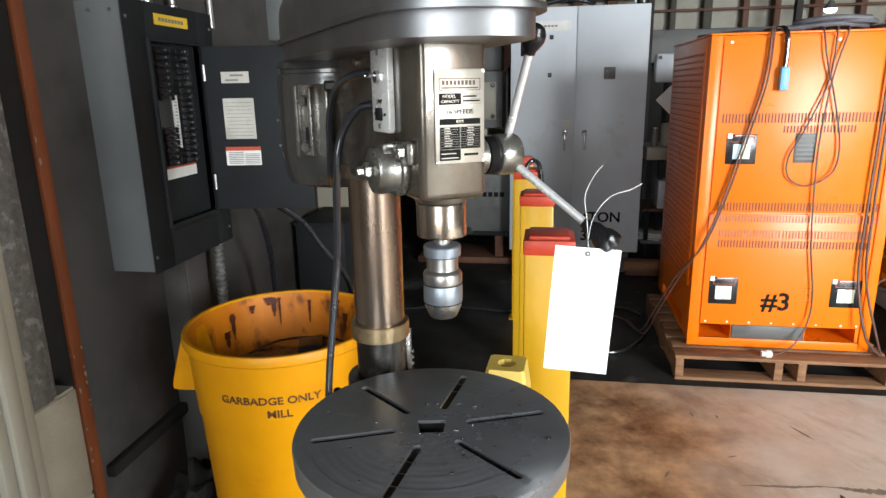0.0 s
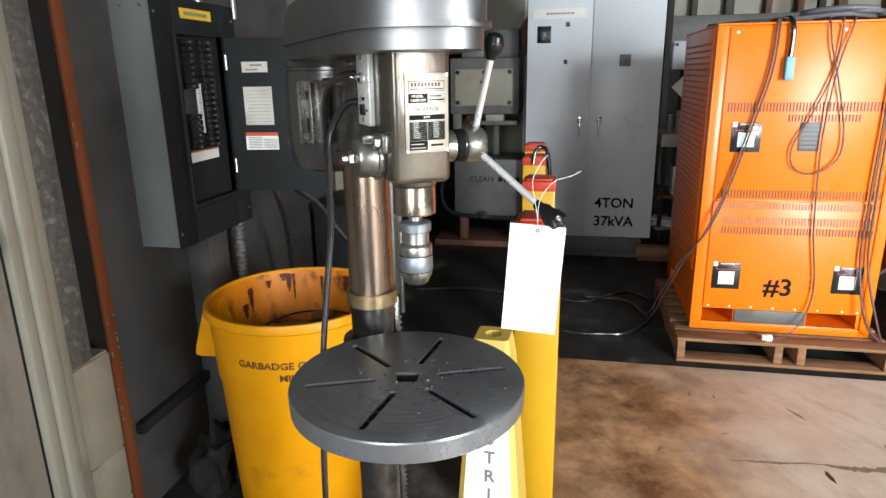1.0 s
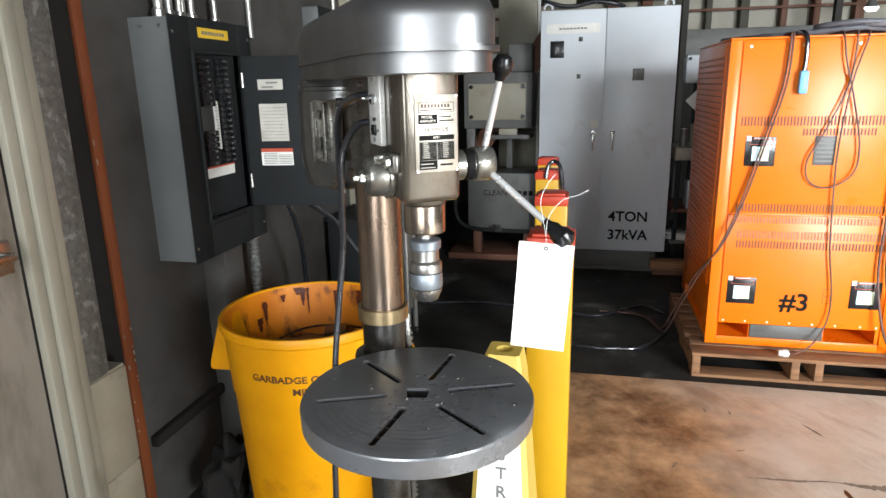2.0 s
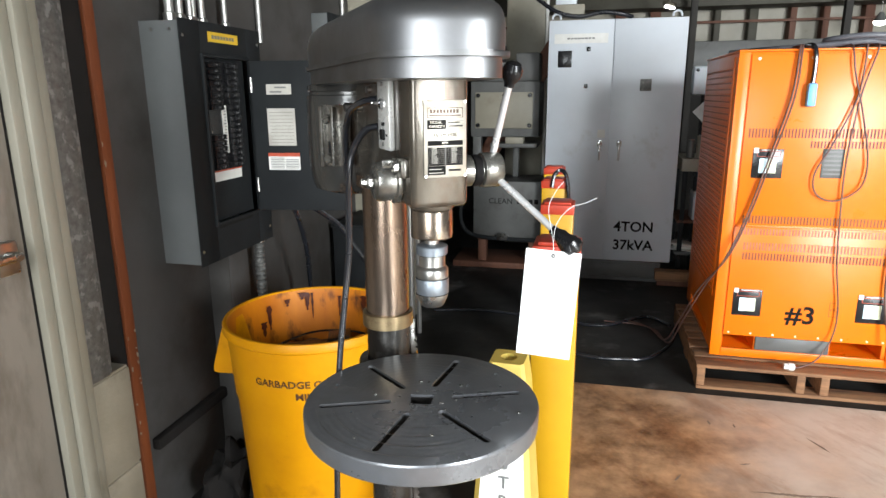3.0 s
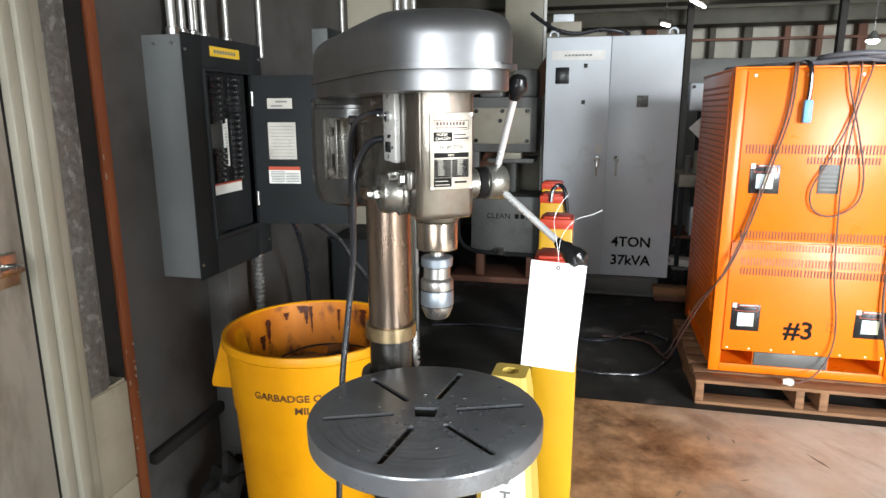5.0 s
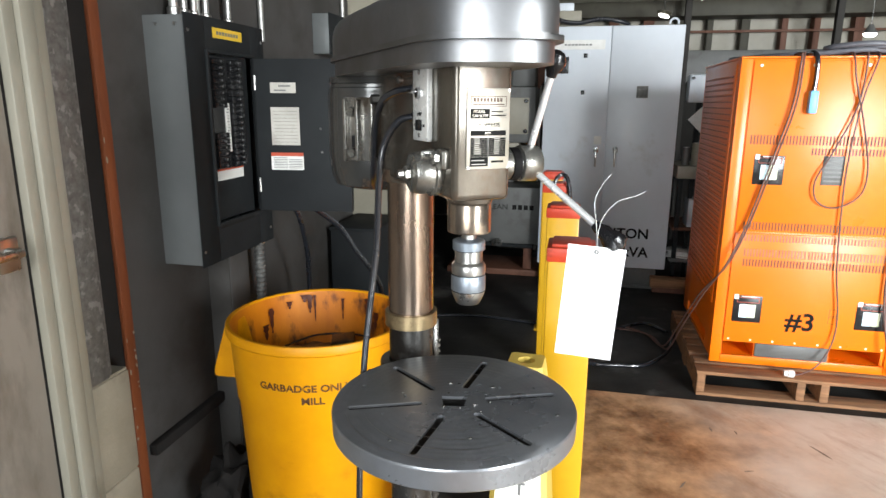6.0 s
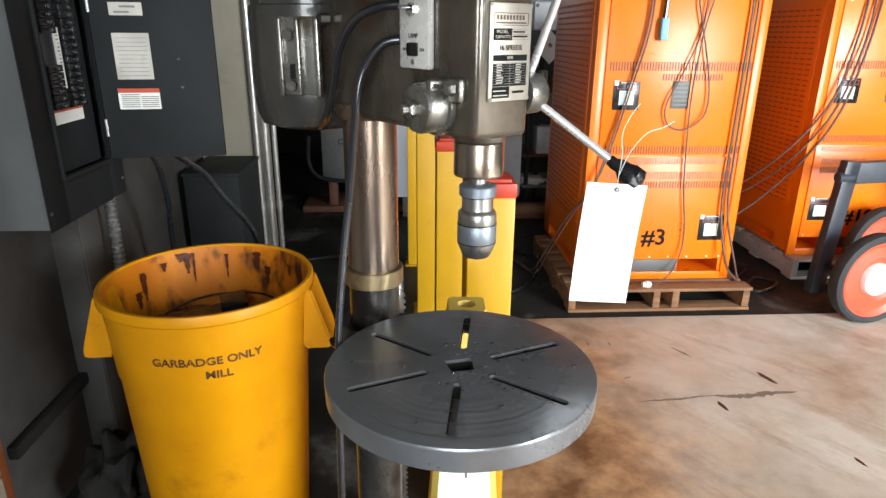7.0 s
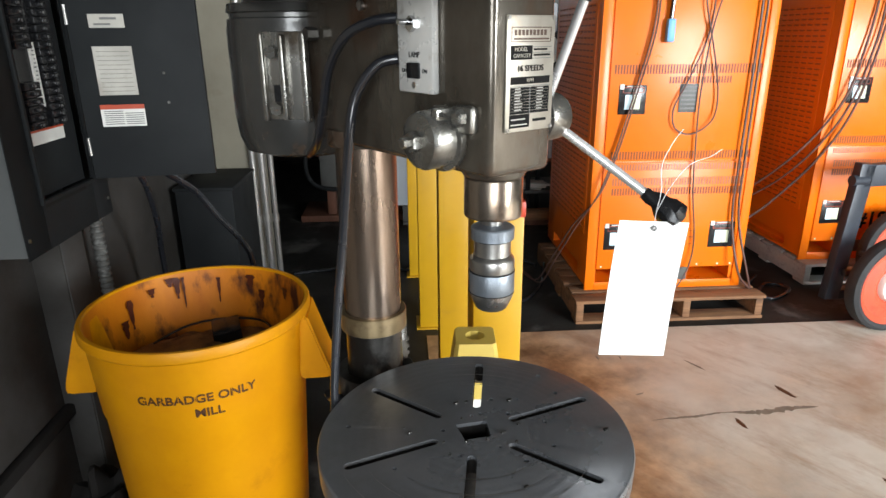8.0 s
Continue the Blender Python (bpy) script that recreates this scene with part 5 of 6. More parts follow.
# ---- orange chargers ----


def charger(m, number, label):
    W, D, H = 0.975, 1.04, 1.74
    t = thing("battery_charger", m, label, "battery charger", "orange chargers")
    z0 = 0.0
    part("body", cut(boxes((0.0, W, 0.012, D, 0.02, H, 0.006)), boxes((0.062, 0.236, -0.1, 0.90, 0.05, 0.135), (0.64, 0.905, -0.1, 0.90, 0.05, 0.135), (0.0 - 0.1, 0.05, 0.2, 0.85, 0.05, 0.12))), M_ORANGE, t)
    part("corner_post", boxes((-0.004, 0.055, 0.0, 0.02, 0.0, H, 0.004)), M_ORANGE, t)
    part("corner_post", boxes((W - 0.05, W + 0.004, 0.0, 0.02, 0.0, H, 0.004)), M_ORANGE, t)
    part("base_rail", boxes((0.055, W - 0.05, 0.0, 0.02, 0.0, 0.05, 0.004)), M_ORANGE, t)
    part("base_skid", boxes((0.242, 0.634, 0.001, 0.03, 0.052, 0.133, 0.004)), M_MACHINE, t, "grey painted steel skid plate")
    up = part("upper_panel", boxes((0.062, W - 0.056, 0.002, 0.014, 0.80, H - 0.012, 0.003)), M_ORANGE, t)
    lowp = part("lower_panel", boxes((0.062, W - 0.056, 0.0, 0.014, 0.135, 0.79, 0.003)), M_ORANGE, t)
    top = part("top_panel", boxes((-0.006, W + 0.006, -0.004, D + 0.006, H, H + 0.012, 0.004)), M_ORANGE, t)
    for x in (0.10, 0.36, 0.62, 0.88):
        part("top_screw", lathe([(0, -0.003), (0.008, -0.003), (0.009, 0), (0, 0)], 10, "y", (x, 0.001, H - 0.035)), M_PAPER, top)

    # flat strips, not cut openings; their dark or pinkish insides are painted on
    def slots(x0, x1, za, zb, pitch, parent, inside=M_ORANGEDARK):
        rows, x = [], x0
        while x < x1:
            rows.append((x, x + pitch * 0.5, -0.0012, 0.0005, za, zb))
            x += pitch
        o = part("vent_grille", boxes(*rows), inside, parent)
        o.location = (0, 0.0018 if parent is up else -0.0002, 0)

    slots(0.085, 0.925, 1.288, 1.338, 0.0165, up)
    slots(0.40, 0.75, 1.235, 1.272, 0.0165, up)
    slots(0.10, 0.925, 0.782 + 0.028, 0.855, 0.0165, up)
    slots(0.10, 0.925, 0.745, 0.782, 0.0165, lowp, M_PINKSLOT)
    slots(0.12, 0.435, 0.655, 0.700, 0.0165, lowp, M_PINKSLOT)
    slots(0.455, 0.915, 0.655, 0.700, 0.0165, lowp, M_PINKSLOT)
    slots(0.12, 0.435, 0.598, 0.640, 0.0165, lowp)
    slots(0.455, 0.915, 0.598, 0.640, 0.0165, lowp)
    for x, z, par in ((0.118, 1.068, up), (0.095, 0.262, lowp), (0.742, 0.262, lowp)):
        o = part("control_panel", boxes((x, x + 0.155, -0.004, 0.004, z, z + 0.160, 0.002)), M_BLACK, par, "black control panel with a lit display")
        part("display", boxes((x + 0.035, x + 0.075, -0.006, -0.004, z + 0.028, z + 0.108, 0.001)), M_SCREEN, o)
        part("keypad", boxes((x + 0.0765, x + 0.122, -0.006, -0.004, z + 0.028, z + 0.108, 0.001)), M_SCREENPALE, o)
        part("key", boxes(*[(x + 0.084 + 0.018 * i, x + 0.096 + 0.018 * i, -0.007, -0.006, z + 0.036 + 0.024 * j, z + 0.050 + 0.024 * j) for i in range(2) for j in range(3)]), M_SCREENPALE, o)
        part("frame_line", boxes((x + 0.02, x + 0.14, -0.0055, -0.004, z + 0.146, z + 0.149), (x + 0.02, x + 0.14, -0.0055, -0.004, z + 0.118, z + 0.121), (x + 0.02, x + 0.023, -0.0055, -0.004, z + 0.121, z + 0.146), (x + 0.137, x + 0.14, -0.0055, -0.004, z + 0.121, z + 0.146)), M_REDLABEL, o)
        part("logo_bar", boxes((x + 0.04, x + 0.12, -0.0052, -0.004, z + 0.152, z + 0.157)), M_PAPER, o)
        part("corner_tag", boxes((x + 0.002, x + 0.026, -0.0058, -0.004, z + 0.138, z + 0.166)), M_PAPER, o)
    rp = part("rating_plate", boxes((0.465, 0.570, -0.003, 0.004, 1.075, 1.232, 0.001)), M_MACHINE, up, "grey rating plate")
    part("print", boxes(*[(0.475, 0.560, -0.004, -0.003, 1.092 + 0.024 * k, 1.102 + 0.024 * k) for k in range(6)]), M_GREYINK, rp)
    part("number", moved(lettering(number, 0.145, 0.002, bold=0.02), pose(0.462, -0.0014, 0.278)), M_INK, lowp)
    part("print", boxes(*[r for z in (0.285, 0.330) for r in ((0.605, 0.645, -0.001, 0.0005, z, z + 0.002), (0.605, 0.645, -0.001, 0.0005, z + 0.038, z + 0.040), (0.605, 0.607, -0.001, 0.0005, z + 0.002, z + 0.038), (0.643, 0.645, -0.001, 0.0005, z + 0.002, z + 0.038))]), M_ORANGEDARK, lowp)
    for x in (0.09, 0.21, 0.33, 0.45, 0.57, 0.69, 0.82, 0.90):
        part("screw", lathe([(0, -0.003), (0.006, -0.003), (0.007, 0), (0, 0)], 8, "y", (x, 0.0, 0.152)), M_PAPER, lowp)
    # louvred left side
    sp = part("louvre_panel", boxes((-0.006, 0.0, 0.09, D - 0.06, 0.34, H - 0.02, 0.002)), M_ORANGE, t)
    run, cols = D - 0.20, 11
    step = run / cols
    lm = to_mesh("louvre", boxes((-0.005, 0.0, 0.0, run, 0.004, 0.012, 0.002)), M_ORANGE)
    # gap strips coloured darker to draw the shade between the slats
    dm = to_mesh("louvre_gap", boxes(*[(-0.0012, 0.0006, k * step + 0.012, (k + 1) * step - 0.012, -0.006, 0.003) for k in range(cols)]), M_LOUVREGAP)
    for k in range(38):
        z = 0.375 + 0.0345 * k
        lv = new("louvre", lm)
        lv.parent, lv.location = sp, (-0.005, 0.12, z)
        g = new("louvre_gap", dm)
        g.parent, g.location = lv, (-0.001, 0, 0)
    return t


CH1 = at(0.868, 3.655, 0.165)
CH2 = at(2.50, 4.08, 0.160)
charger(CH1 @ pose(0, 0, -0.012), "#3", "tall orange steel battery charger on a pine pallet")
charger(CH2 @ pose(0, 0, -0.010), "#19", "tall orange steel battery charger on a grey pallet")


def lead_set(name, m, runs, label):
    t = thing(name, m, label, "cable")
    for i, (r, material, pts) in enumerate(runs):
        part("lead", tube(pts, r, 10), material, t)
    return t


F = -0.014
c1 = lead_set("charger_leads", CH1 @ pose(0, 0, -0.012), [
    (0.0050, M_BROWNCABLE, [(0.30, 0.25, 1.765), (0.29, 0.03, 1.768), (0.285, F - 0.006, 1.74), (0.27, F - 0.01, 1.5), (0.20, F - 0.012, 1.2), (0.11, F - 0.02, 0.85), (0.02, F - 0.05, 0.62), (-0.06, 0.06, 0.40), (-0.13, 0.25, 0.12), (-0.18, 0.45, -0.12), (-0.25, 0.75, -0.141), (-0.45, 0.92, -0.141)]),
    (0.0050, M_BROWNCABLE, [(0.315, 0.25, 1.765), (0.304, 0.03, 1.768), (0.297, F - 0.005, 1.74), (0.284, F - 0.012, 1.5), (0.214, F - 0.014, 1.2), (0.124, F - 0.022, 0.855), (0.03, F - 0.03, 0.61), (-0.07, 0.12, 0.38), (-0.14, 0.32, 0.10), (-0.20, 0.50, -0.12), (-0.30, 0.80, -0.141), (-0.60, 0.85, -0.141)]),
    (0.013, M_CABLE, [(0.36, 0.28, 1.765), (0.355, 0.05, 1.772), (0.36, F - 0.008, 1.735), (0.365, F - 0.012, 1.65), (0.362, F - 0.012, 1.57)]),
    (0.0046, M_BROWNCABLE, [(0.60, 0.2, 1.765), (0.60, 0.02, 1.768), (0.60, F, 1.73), (0.585, F - 0.006, 1.5), (0.50, F - 0.008, 1.26), (0.43, F - 0.008, 1.10), (0.45, F - 0.008, 0.99), (0.55, F - 0.008, 0.955), (0.66, F - 0.008, 1.03), (0.675, F - 0.008, 1.18), (0.62, F - 0.008, 1.42), (0.56, F - 0.008, 1.62), (0.54, F, 1.73), (0.54, 0.03, 1.768), (0.55, 0.2, 1.765)]),
    (0.0046, M_BROWNCABLE, [(0.66, 0.2, 1.765), (0.655, 0.02, 1.768), (0.65, F, 1.73), (0.60, F - 0.012, 1.52), (0.575, F - 0.010, 1.2), (0.58, F - 0.008, 0.95), (0.60, F - 0.010, 0.62), (0.64, F - 0.010, 0.35), (0.63, F - 0.02, 0.18), (0.56, F - 0.06, 0.06), (0.47, F - 0.10, 0.015), (0.42, F - 0.11, 0.012)]),
    (0.0068, M_BROWNCABLE, [(0.80, 0.3, 1.765), (0.84, 0.05, 1.768), (0.86, F, 1.73), (0.86, F - 0.008, 1.3), (0.855, F - 0.010, 0.8), (0.86, F - 0.012, 0.45), (0.92, F - 0.06, 0.12), (1.05, F - 0.02, -0.03), (1.10, 0.05, -0.14), (1.25, 0.15, -0.145)]),
    (0.0068, M_BROWNCABLE, [(0.82, 0.3, 1.765), (0.87, 0.05, 1.768), (0.89, F, 1.73), (0.888, F - 0.008, 1.3), (0.886, F - 0.010, 0.8), (0.90, F - 0.012, 0.45), (0.98, F - 0.05, 0.12), (1.08, F + 0.02, -0.08), (1.18, 0.15, -0.145)]),
    (0.014, M_GREYCABLE, [(0.05, 0.55, 1.768), (0.20, 0.22, 1.766), (0.40, 0.13, 1.772), (0.62, 0.06, 1.785), (0.80, 0.14, 1.775), (0.72, 0.28, 1.77), (0.50, 0.22, 1.79), (0.56, 0.10, 1.80), (0.74, 0.08, 1.80), (0.84, 0.18, 1.785)]),
    (0.014, M_GREYCABLE, [(0.38, 0.20, 1.768), (0.55, 0.12, 1.80), (0.70, 0.05, 1.80), (0.82, 0.10, 1.795), (0.78, 0.25, 1.79), (0.60, 0.30, 1.785), (0.45, 0.16, 1.80), (0.60, 0.04, 1.815), (0.78, 0.06, 1.81)]),
], "brown and grey charger leads draped over the orange charger")
plug = part("plug", boxes((0.340, 0.385, F - 0.034, F + 0.004, 1.455, 1.575, 0.010)), M_PLUGBLUE, c1, "pale blue connector")
part("plug_end", lathe([(0, 0), (0.017, 0), (0.018, 0.02), (0.022, 0.022), (0.022, 0.05), (0.014, 0.056), (0, 0.056)], 18, "x", (0.372, F - 0.115, 0.017)), M_PAPER, c1, "white and black plug")
lead_set("charger_leads", CH2 @ pose(0, 0, -0.010), [
    (0.0078, M_BROWNCABLE, [(0.25, 0.3, 1.765), (0.22, 0.03, 1.768), (0.20, F, 1.72), (0.17, F - 0.01, 1.45), (0.08, F - 0.03, 1.1), (-0.10, 0.02, 0.78), (-0.30, 0.15, 0.52), (-0.42, 0.3, 0.40), (-0.55, 0.25, 0.45)]),
    (0.0078, M_BROWNCABLE, [(0.33, 0.3, 1.765), (0.31, 0.03, 1.768), (0.29, F, 1.72), (0.25, F - 0.01, 1.4), (0.14, F - 0.03, 1.0), (-0.02, 0.0, 0.68), (-0.25, 0.05, 0.40), (-0.50, 0.0, 0.22), (-0.65, -0.1, -0.10)]),
    (0.0068, M_BROWNCABLE, [(0.29, 0.3, 1.765), (0.27, 0.03, 1.768), (0.25, F, 1.72), (0.22, F - 0.014, 1.42), (0.10, F - 0.035, 1.02), (-0.10, 0.04, 0.66), (-0.30, 0.2, 0.42), (-0.44, 0.3, 0.36)]),
], "brown charger leads draped over the orange charger")
lead_set("floor_leads", at(0, 0, 0), [
    (0.012, M_CABLE, [(0.74, 4.50, 0.012), (0.62, 4.66, 0.012), (0.51, 4.62, 0.012), (0.25, 4.40, 0.012), (-0.10, 4.45, 0.012), (-0.66, 4.55, 0.012), (-1.05, 4.47, 0.012)]),
    (0.012, M_CABLE, [(0.76, 4.30, 0.10), (0.70, 4.12, 0.014), (0.53, 3.85, 0.012), (0.36, 3.80, 0.012), (0.21, 3.79, 0.012), (0.05, 3.86, 0.012), (-0.05, 4.1, 0.012)]),
    (0.012, M_CABLE, [(2.02, 3.75, 0.03), (2.10, 3.85, 0.012), (2.25, 4.0, 0.012), (2.35, 3.9, 0.012), (2.15, 3.75, 0.012), (2.05, 3.9, 0.012), (2.25, 4.15, 0.012)]),
], "black leads lying tangled on the dark floor")

# ---- pale grey electrical cabinet ----


def cabinet():
    t = thing("electrical_cabinet", at(-0.30, 5.69, 0.0), "tall pale grey two-door electrical cabinet", "electrical cabinet")
    W, D, z0, H = 1.15, 0.50, 0.18, 2.30
    part("plinth", boxes((0.05, W - 0.08, -0.02, D, 0.0, 0.03, 0.004), (0.05, W - 0.08, 0.0, D, 0.03, 0.15, 0.004), (0.05, W - 0.08, -0.02, D, 0.15, 0.18, 0.003)), M_MACHINE, t, "grey steel channel plinth")
    part("body", boxes((0.0, W, 0.02, D, z0, H, 0.006)), M_CAB, t)
    dl = part("door", boxes((0.002, 0.553, 0.0, 0.02, z0 + 0.005, H - 0.004, 0.004)), M_CAB, t)
    dr = part("door", boxes((0.559, W - 0.002, 0.0, 0.02, z0 + 0.005, H - 0.004, 0.004)), M_CAB, t)
    for x, par in ((0.478, dl), (0.645, dr)):
        h = part("handle", boxes((x - 0.022, x + 0.022, -0.008, 0.0, 1.225, 1.275, 0.004), (x - 0.010, x + 0.010, -0.03, -0.008, 1.10, 1.26, 0.006)), M_STEEL, par, "steel lever handle")
        part("lock", lathe([(0, -0.012), (0.016, -0.012), (0.018, -0.008), (0.018, 0), (0, 0)], 16, "y", (x, 0, 1.262)), M_CHROME, h)
    part("window", boxes((0.085, 0.205, -0.003, 0.001, 1.905, 2.045, 0.002)), M_BLACK, dl, "black meter window")
    for x, z in ((0.345, 2.055), (0.335, 1.745)):
        part("switch", boxes((x - 0.016, x + 0.016, -0.008, 0.001, z - 0.018, z + 0.018, 0.002)), M_BLACK, dl)
    part("name_strip", boxes((0.05, 0.505, -0.002, 0.0015, 2.105, 2.185, 0.001)), M_PAPER, dl, "worn white name strip")
    part("writing", boxes(*[(0.16 + 0.03 * k, 0.182 + 0.03 * k, -0.0025, -0.002, 2.138, 2.152) for k in range(8)]), M_GREYINK, dl)
    part("sticker", boxes((0.455, 0.52, -0.002, 0.001, 1.30, 1.37)), M_PAPER, dl)
    part("rating_plate", boxes((0.79, 0.885, -0.002, 0.0015, 1.70, 1.80, 0.001)), M_GALV, dr, "small metal rating plate")
    part("writing", moved(lettering("4TON", 0.128, 0.002, bold=0.022), pose(0.815, -0.001, 0.50)), M_INK, dr)
    part("writing", moved(lettering("37kVA", 0.128, 0.002, bold=0.022), pose(0.815, -0.001, 0.33)), M_INK, dr)
    for x in (0.06, W - 0.09):
        part("lifting_eye", tube([(x + 0.035 * math.cos(a), 0.06, H + 0.02 + 0.035 * math.sin(a)) for a in [math.pi * k / 6 - 0.3 for k in range(8)]], 0.009, 8), M_CAB, t)
    return t


cabinet()
lead_set("cabinet_cable", at(-0.30, 5.69, 2.30), [(0.018, M_CABLE, [(-0.15, 0.1, 0.22), (0.05, 0.06, 0.08), (0.25, 0.05, 0.03), (0.45, 0.06, 0.06), (0.62, 0.08, 0.04), (0.70, 0.12, 0.018)])], "black cable lying over the cabinet top")

# ---- far machinery and clutter ----


def machine():
    t = thing("machine", at(-1.25, 6.0, 0.0), "dim grey industrial machine with a cream panel", "machine")
    part("upper_cabinet", boxes((0.20, 0.86, 0.0, 0.5, 1.28, 1.80, 0.01)), M_MACHINE, t)
    p = part("cream_panel", boxes((0.245, 0.80, -0.015, 0.0, 1.36, 1.70, 0.008)), M_CREAMPANEL, t, "dirty cream access panel")
    for x, z in ((0.275, 1.67), (0.53, 1.67), (0.77, 1.67), (0.275, 1.39), (0.77, 1.39), (0.51, 1.58)):
        part("knob", lathe([(0, -0.02), (0.014, -0.02), (0.02, -0.01), (0.02, 0), (0, 0)], 14, "y", (x, -0.015, z)), M_BLACK, p)
    part("top_block", boxes((0.30, 0.52, 0.05, 0.4, 1.80, 1.98, 0.02), (0.62, 0.85, 0.05, 0.4, 1.80, 2.06, 0.02)), M_MACHINE, t)
    part("shelf", boxes((0.40, 0.85, -0.05, 0.4, 1.18, 1.22, 0.004)), M_MACHINE, t)
    part("meter", boxes((0.55, 0.72, -0.06, 0.1, 1.22, 1.28, 0.004)), M_CREAMPANEL, t)
    part("leg", boxes((0.22, 0.30, 0.02, 0.10, 0.85, 1.28, 0.004)), M_MACHINE, t)
    part("leg", boxes((0.58, 0.64, 0.30, 0.36, 0.85, 1.28, 0.004)), M_MACHINE, t)
    lowc = part("lower_cabinet", boxes((0.25, 0.95, -0.10, 0.45, 0.30, 0.86, 0.008)), M_MACHINE, t)
    part("writing", moved(lettering("CLEAN", 0.075, 0.002), pose(0.52, -0.1012, 0.665)), M_INK, lowc)
    part("writing", boxes(*[(0.68 + 0.055 * k, 0.72 + 0.055 * k, -0.1022, -0.1005, 0.645, 0.69) for k in range(4)]), M_INK, lowc)
    part("pipe", tube([(0.14, -0.12, 0.72), (0.13, -0.14, 0.50), (0.20, -0.15, 0.36), (0.40, -0.16, 0.31), (0.90, -0.16, 0.30)], 0.02), M_DARKPANEL, t)
    part("valve", lathe([(0, 0), (0.05, 0), (0.06, 0.03), (0.03, 0.06), (0, 0.06)], 18, "z", (0.55, -0.16, 0.30)), M_STEEL, t)
    part("foot", boxes((0.05, 1.0, -0.15, 0.4, 0.0, 0.06, 0.006), (0.30, 0.38, -0.1, 0.0, 0.06, 0.3, 0.004), (0.80, 0.88, -0.1, 0.0, 0.06, 0.3, 0.004)), M_STUD, t, "rusty red base frame")


machine()
tank = thing("cream_duct", at(-0.85, 7.0, 0.0), "cream painted duct standing behind the machines", "duct")
part("duct", boxes((0.0, 0.42, 0.0, 0.4, 0.0, 3.58, 0.02)), M_CREAMPANEL, tank)
part("seam", boxes((0.42, 0.45, -0.01, 0.03, 0.0, 3.58, 0.004)), M_PAPER, tank)
brd = thing("leaning_board", at(-0.62, 6.3, 1.75, 0), "brown board leaning behind the cabinet", "board")
part("board", moved(boxes((0.0, 0.18, 0.0, 0.03, -0.9, 0.75, 0.004)), pose(0.0, 0, 0, 0, 32, 0)), M_STUD, brd)
bx = thing("pale_box", at(0.97, 6.05, 0.0), "pale grey electrical box on a post beside the cabinet", "electrical box")
part("box", boxes((0.0, 0.22, 0.0, 0.16, 1.665, 1.915, 0.022)), M_CAB, bx)
part("knob", lathe([(0, -0.02), (0.015, -0.02), (0.015, 0), (0, 0)], 12, "y", (0.03, 0.0, 1.88)), M_BLACK, bx)
part("post", boxes((0.09, 0.13, 0.06, 0.10, 0.0, 1.67, 0.003)), M_DARKPANEL, bx)
card = thing("white_card", at(1.13, 6.03, 1.515), "white square card hung cornerwise on the post", "card")
part("card", moved(boxes((-0.105, 0.105, -0.002, 0.002, -0.105, 0.105, 0.001)), pose(0, 0, 0, 0, 45, 0)), M_PAPER, card)
part("mark", moved(boxes((-0.02, 0.02, -0.003, -0.002, -0.015, 0.015)), pose(0.0, 0, 0.02, 0, 45, 0)), M_GREYINK, card)
bench = thing("bench", at(0.92, 5.95, 0.0), "dark workbench with shelves of papers and odds", "bench")
part("top", boxes((0.0, 1.4, 0.0, 0.6, 0.985, 1.10, 0.006)), M_CREAMPANEL, bench, "pale bench top")
part("shelf", boxes((0.0, 1.4, 0.02, 0.6, 0.50, 0.53, 0.004)), M_STUD, bench)
part("shelf", boxes((0.0, 1.4, 0.0, 0.6, 0.20, 0.23, 0.004)), M_MACHINE, bench)
for x in (0.02, 1.34):
    for y in (0.02, 0.54):
        part("leg", boxes((x, x + 0.04, y, y + 0.04, 0.0, 0.985, 0.003)), M_DARKPANEL, bench)
pp = thing("paper_stack", at(0.93, 5.98, 0.23), "crumpled white papers on the low shelf", "paper")
rngq = random.Random(8)
for k in range(5):
    part("sheet", moved(boxes((-0.11, 0.11, -0.08, 0.08, 0.0, 0.012, 0.003)), pose(0.10 + rngq.uniform(-0.04, 0.04), 0.1, 0.013 * k, rngq.uniform(-3, 3), 0, rngq.uniform(-30, 30))), M_PAPER, pp)
carton = thing("pale_carton", at(1.05, 6.0, 0.53), "pale grey carton on the bench shelf", "box")
part("carton", boxes((0.0, 0.19, 0.0, 0.25, 0.0, 0.255, 0.006)), M_CAB, carton)
part("flap", boxes((-0.004, 0.194, -0.006, 0.03, 0.255, 0.263, 0.002)), M_PAPER, carton)
for u, v, r, h, m, what in ((1.00, 6.08, 0.035, 0.16, M_MACHINE, "grey"), (1.10, 6.12, 0.045, 0.20, M_CREAMPANEL, "cream"), (1.20, 6.05, 0.04, 0.13, M_STUD, "brown")):
    tin = thing("tin", at(u, v, 1.10), what + " tin standing on the bench", "tin", "tins on the bench")
    part("body", lathe([(0, 0), (r, 0), (r + 0.002, 0.004), (r, 0.008), (r, h - 0.006), (r + 0.002, h - 0.003), (r, h), (0, h)], 24), m, tin)
    part("lid", lathe([(0, h), (r * 0.8, h), (r * 0.8, h + 0.006), (0, h + 0.006)], 20), M_STEEL, tin)
crate = thing("cabinet_top_carton", at(-0.28, 5.88, 2.30), "dusty pale carton lying on the cabinet", "box")
part("carton", boxes((0.0, 0.27, 0.0, 0.22, 0.0, 0.15, 0.006)), M_CREAMPANEL, crate)
part("flap", boxes((0.02, 0.20, -0.004, 0.10, 0.15, 0.215, 0.004)), M_CAB, crate)
bl = thing("timber_block", at(0.72, 5.55, 0.0), "brown timber skid beside the cabinet", "timber")
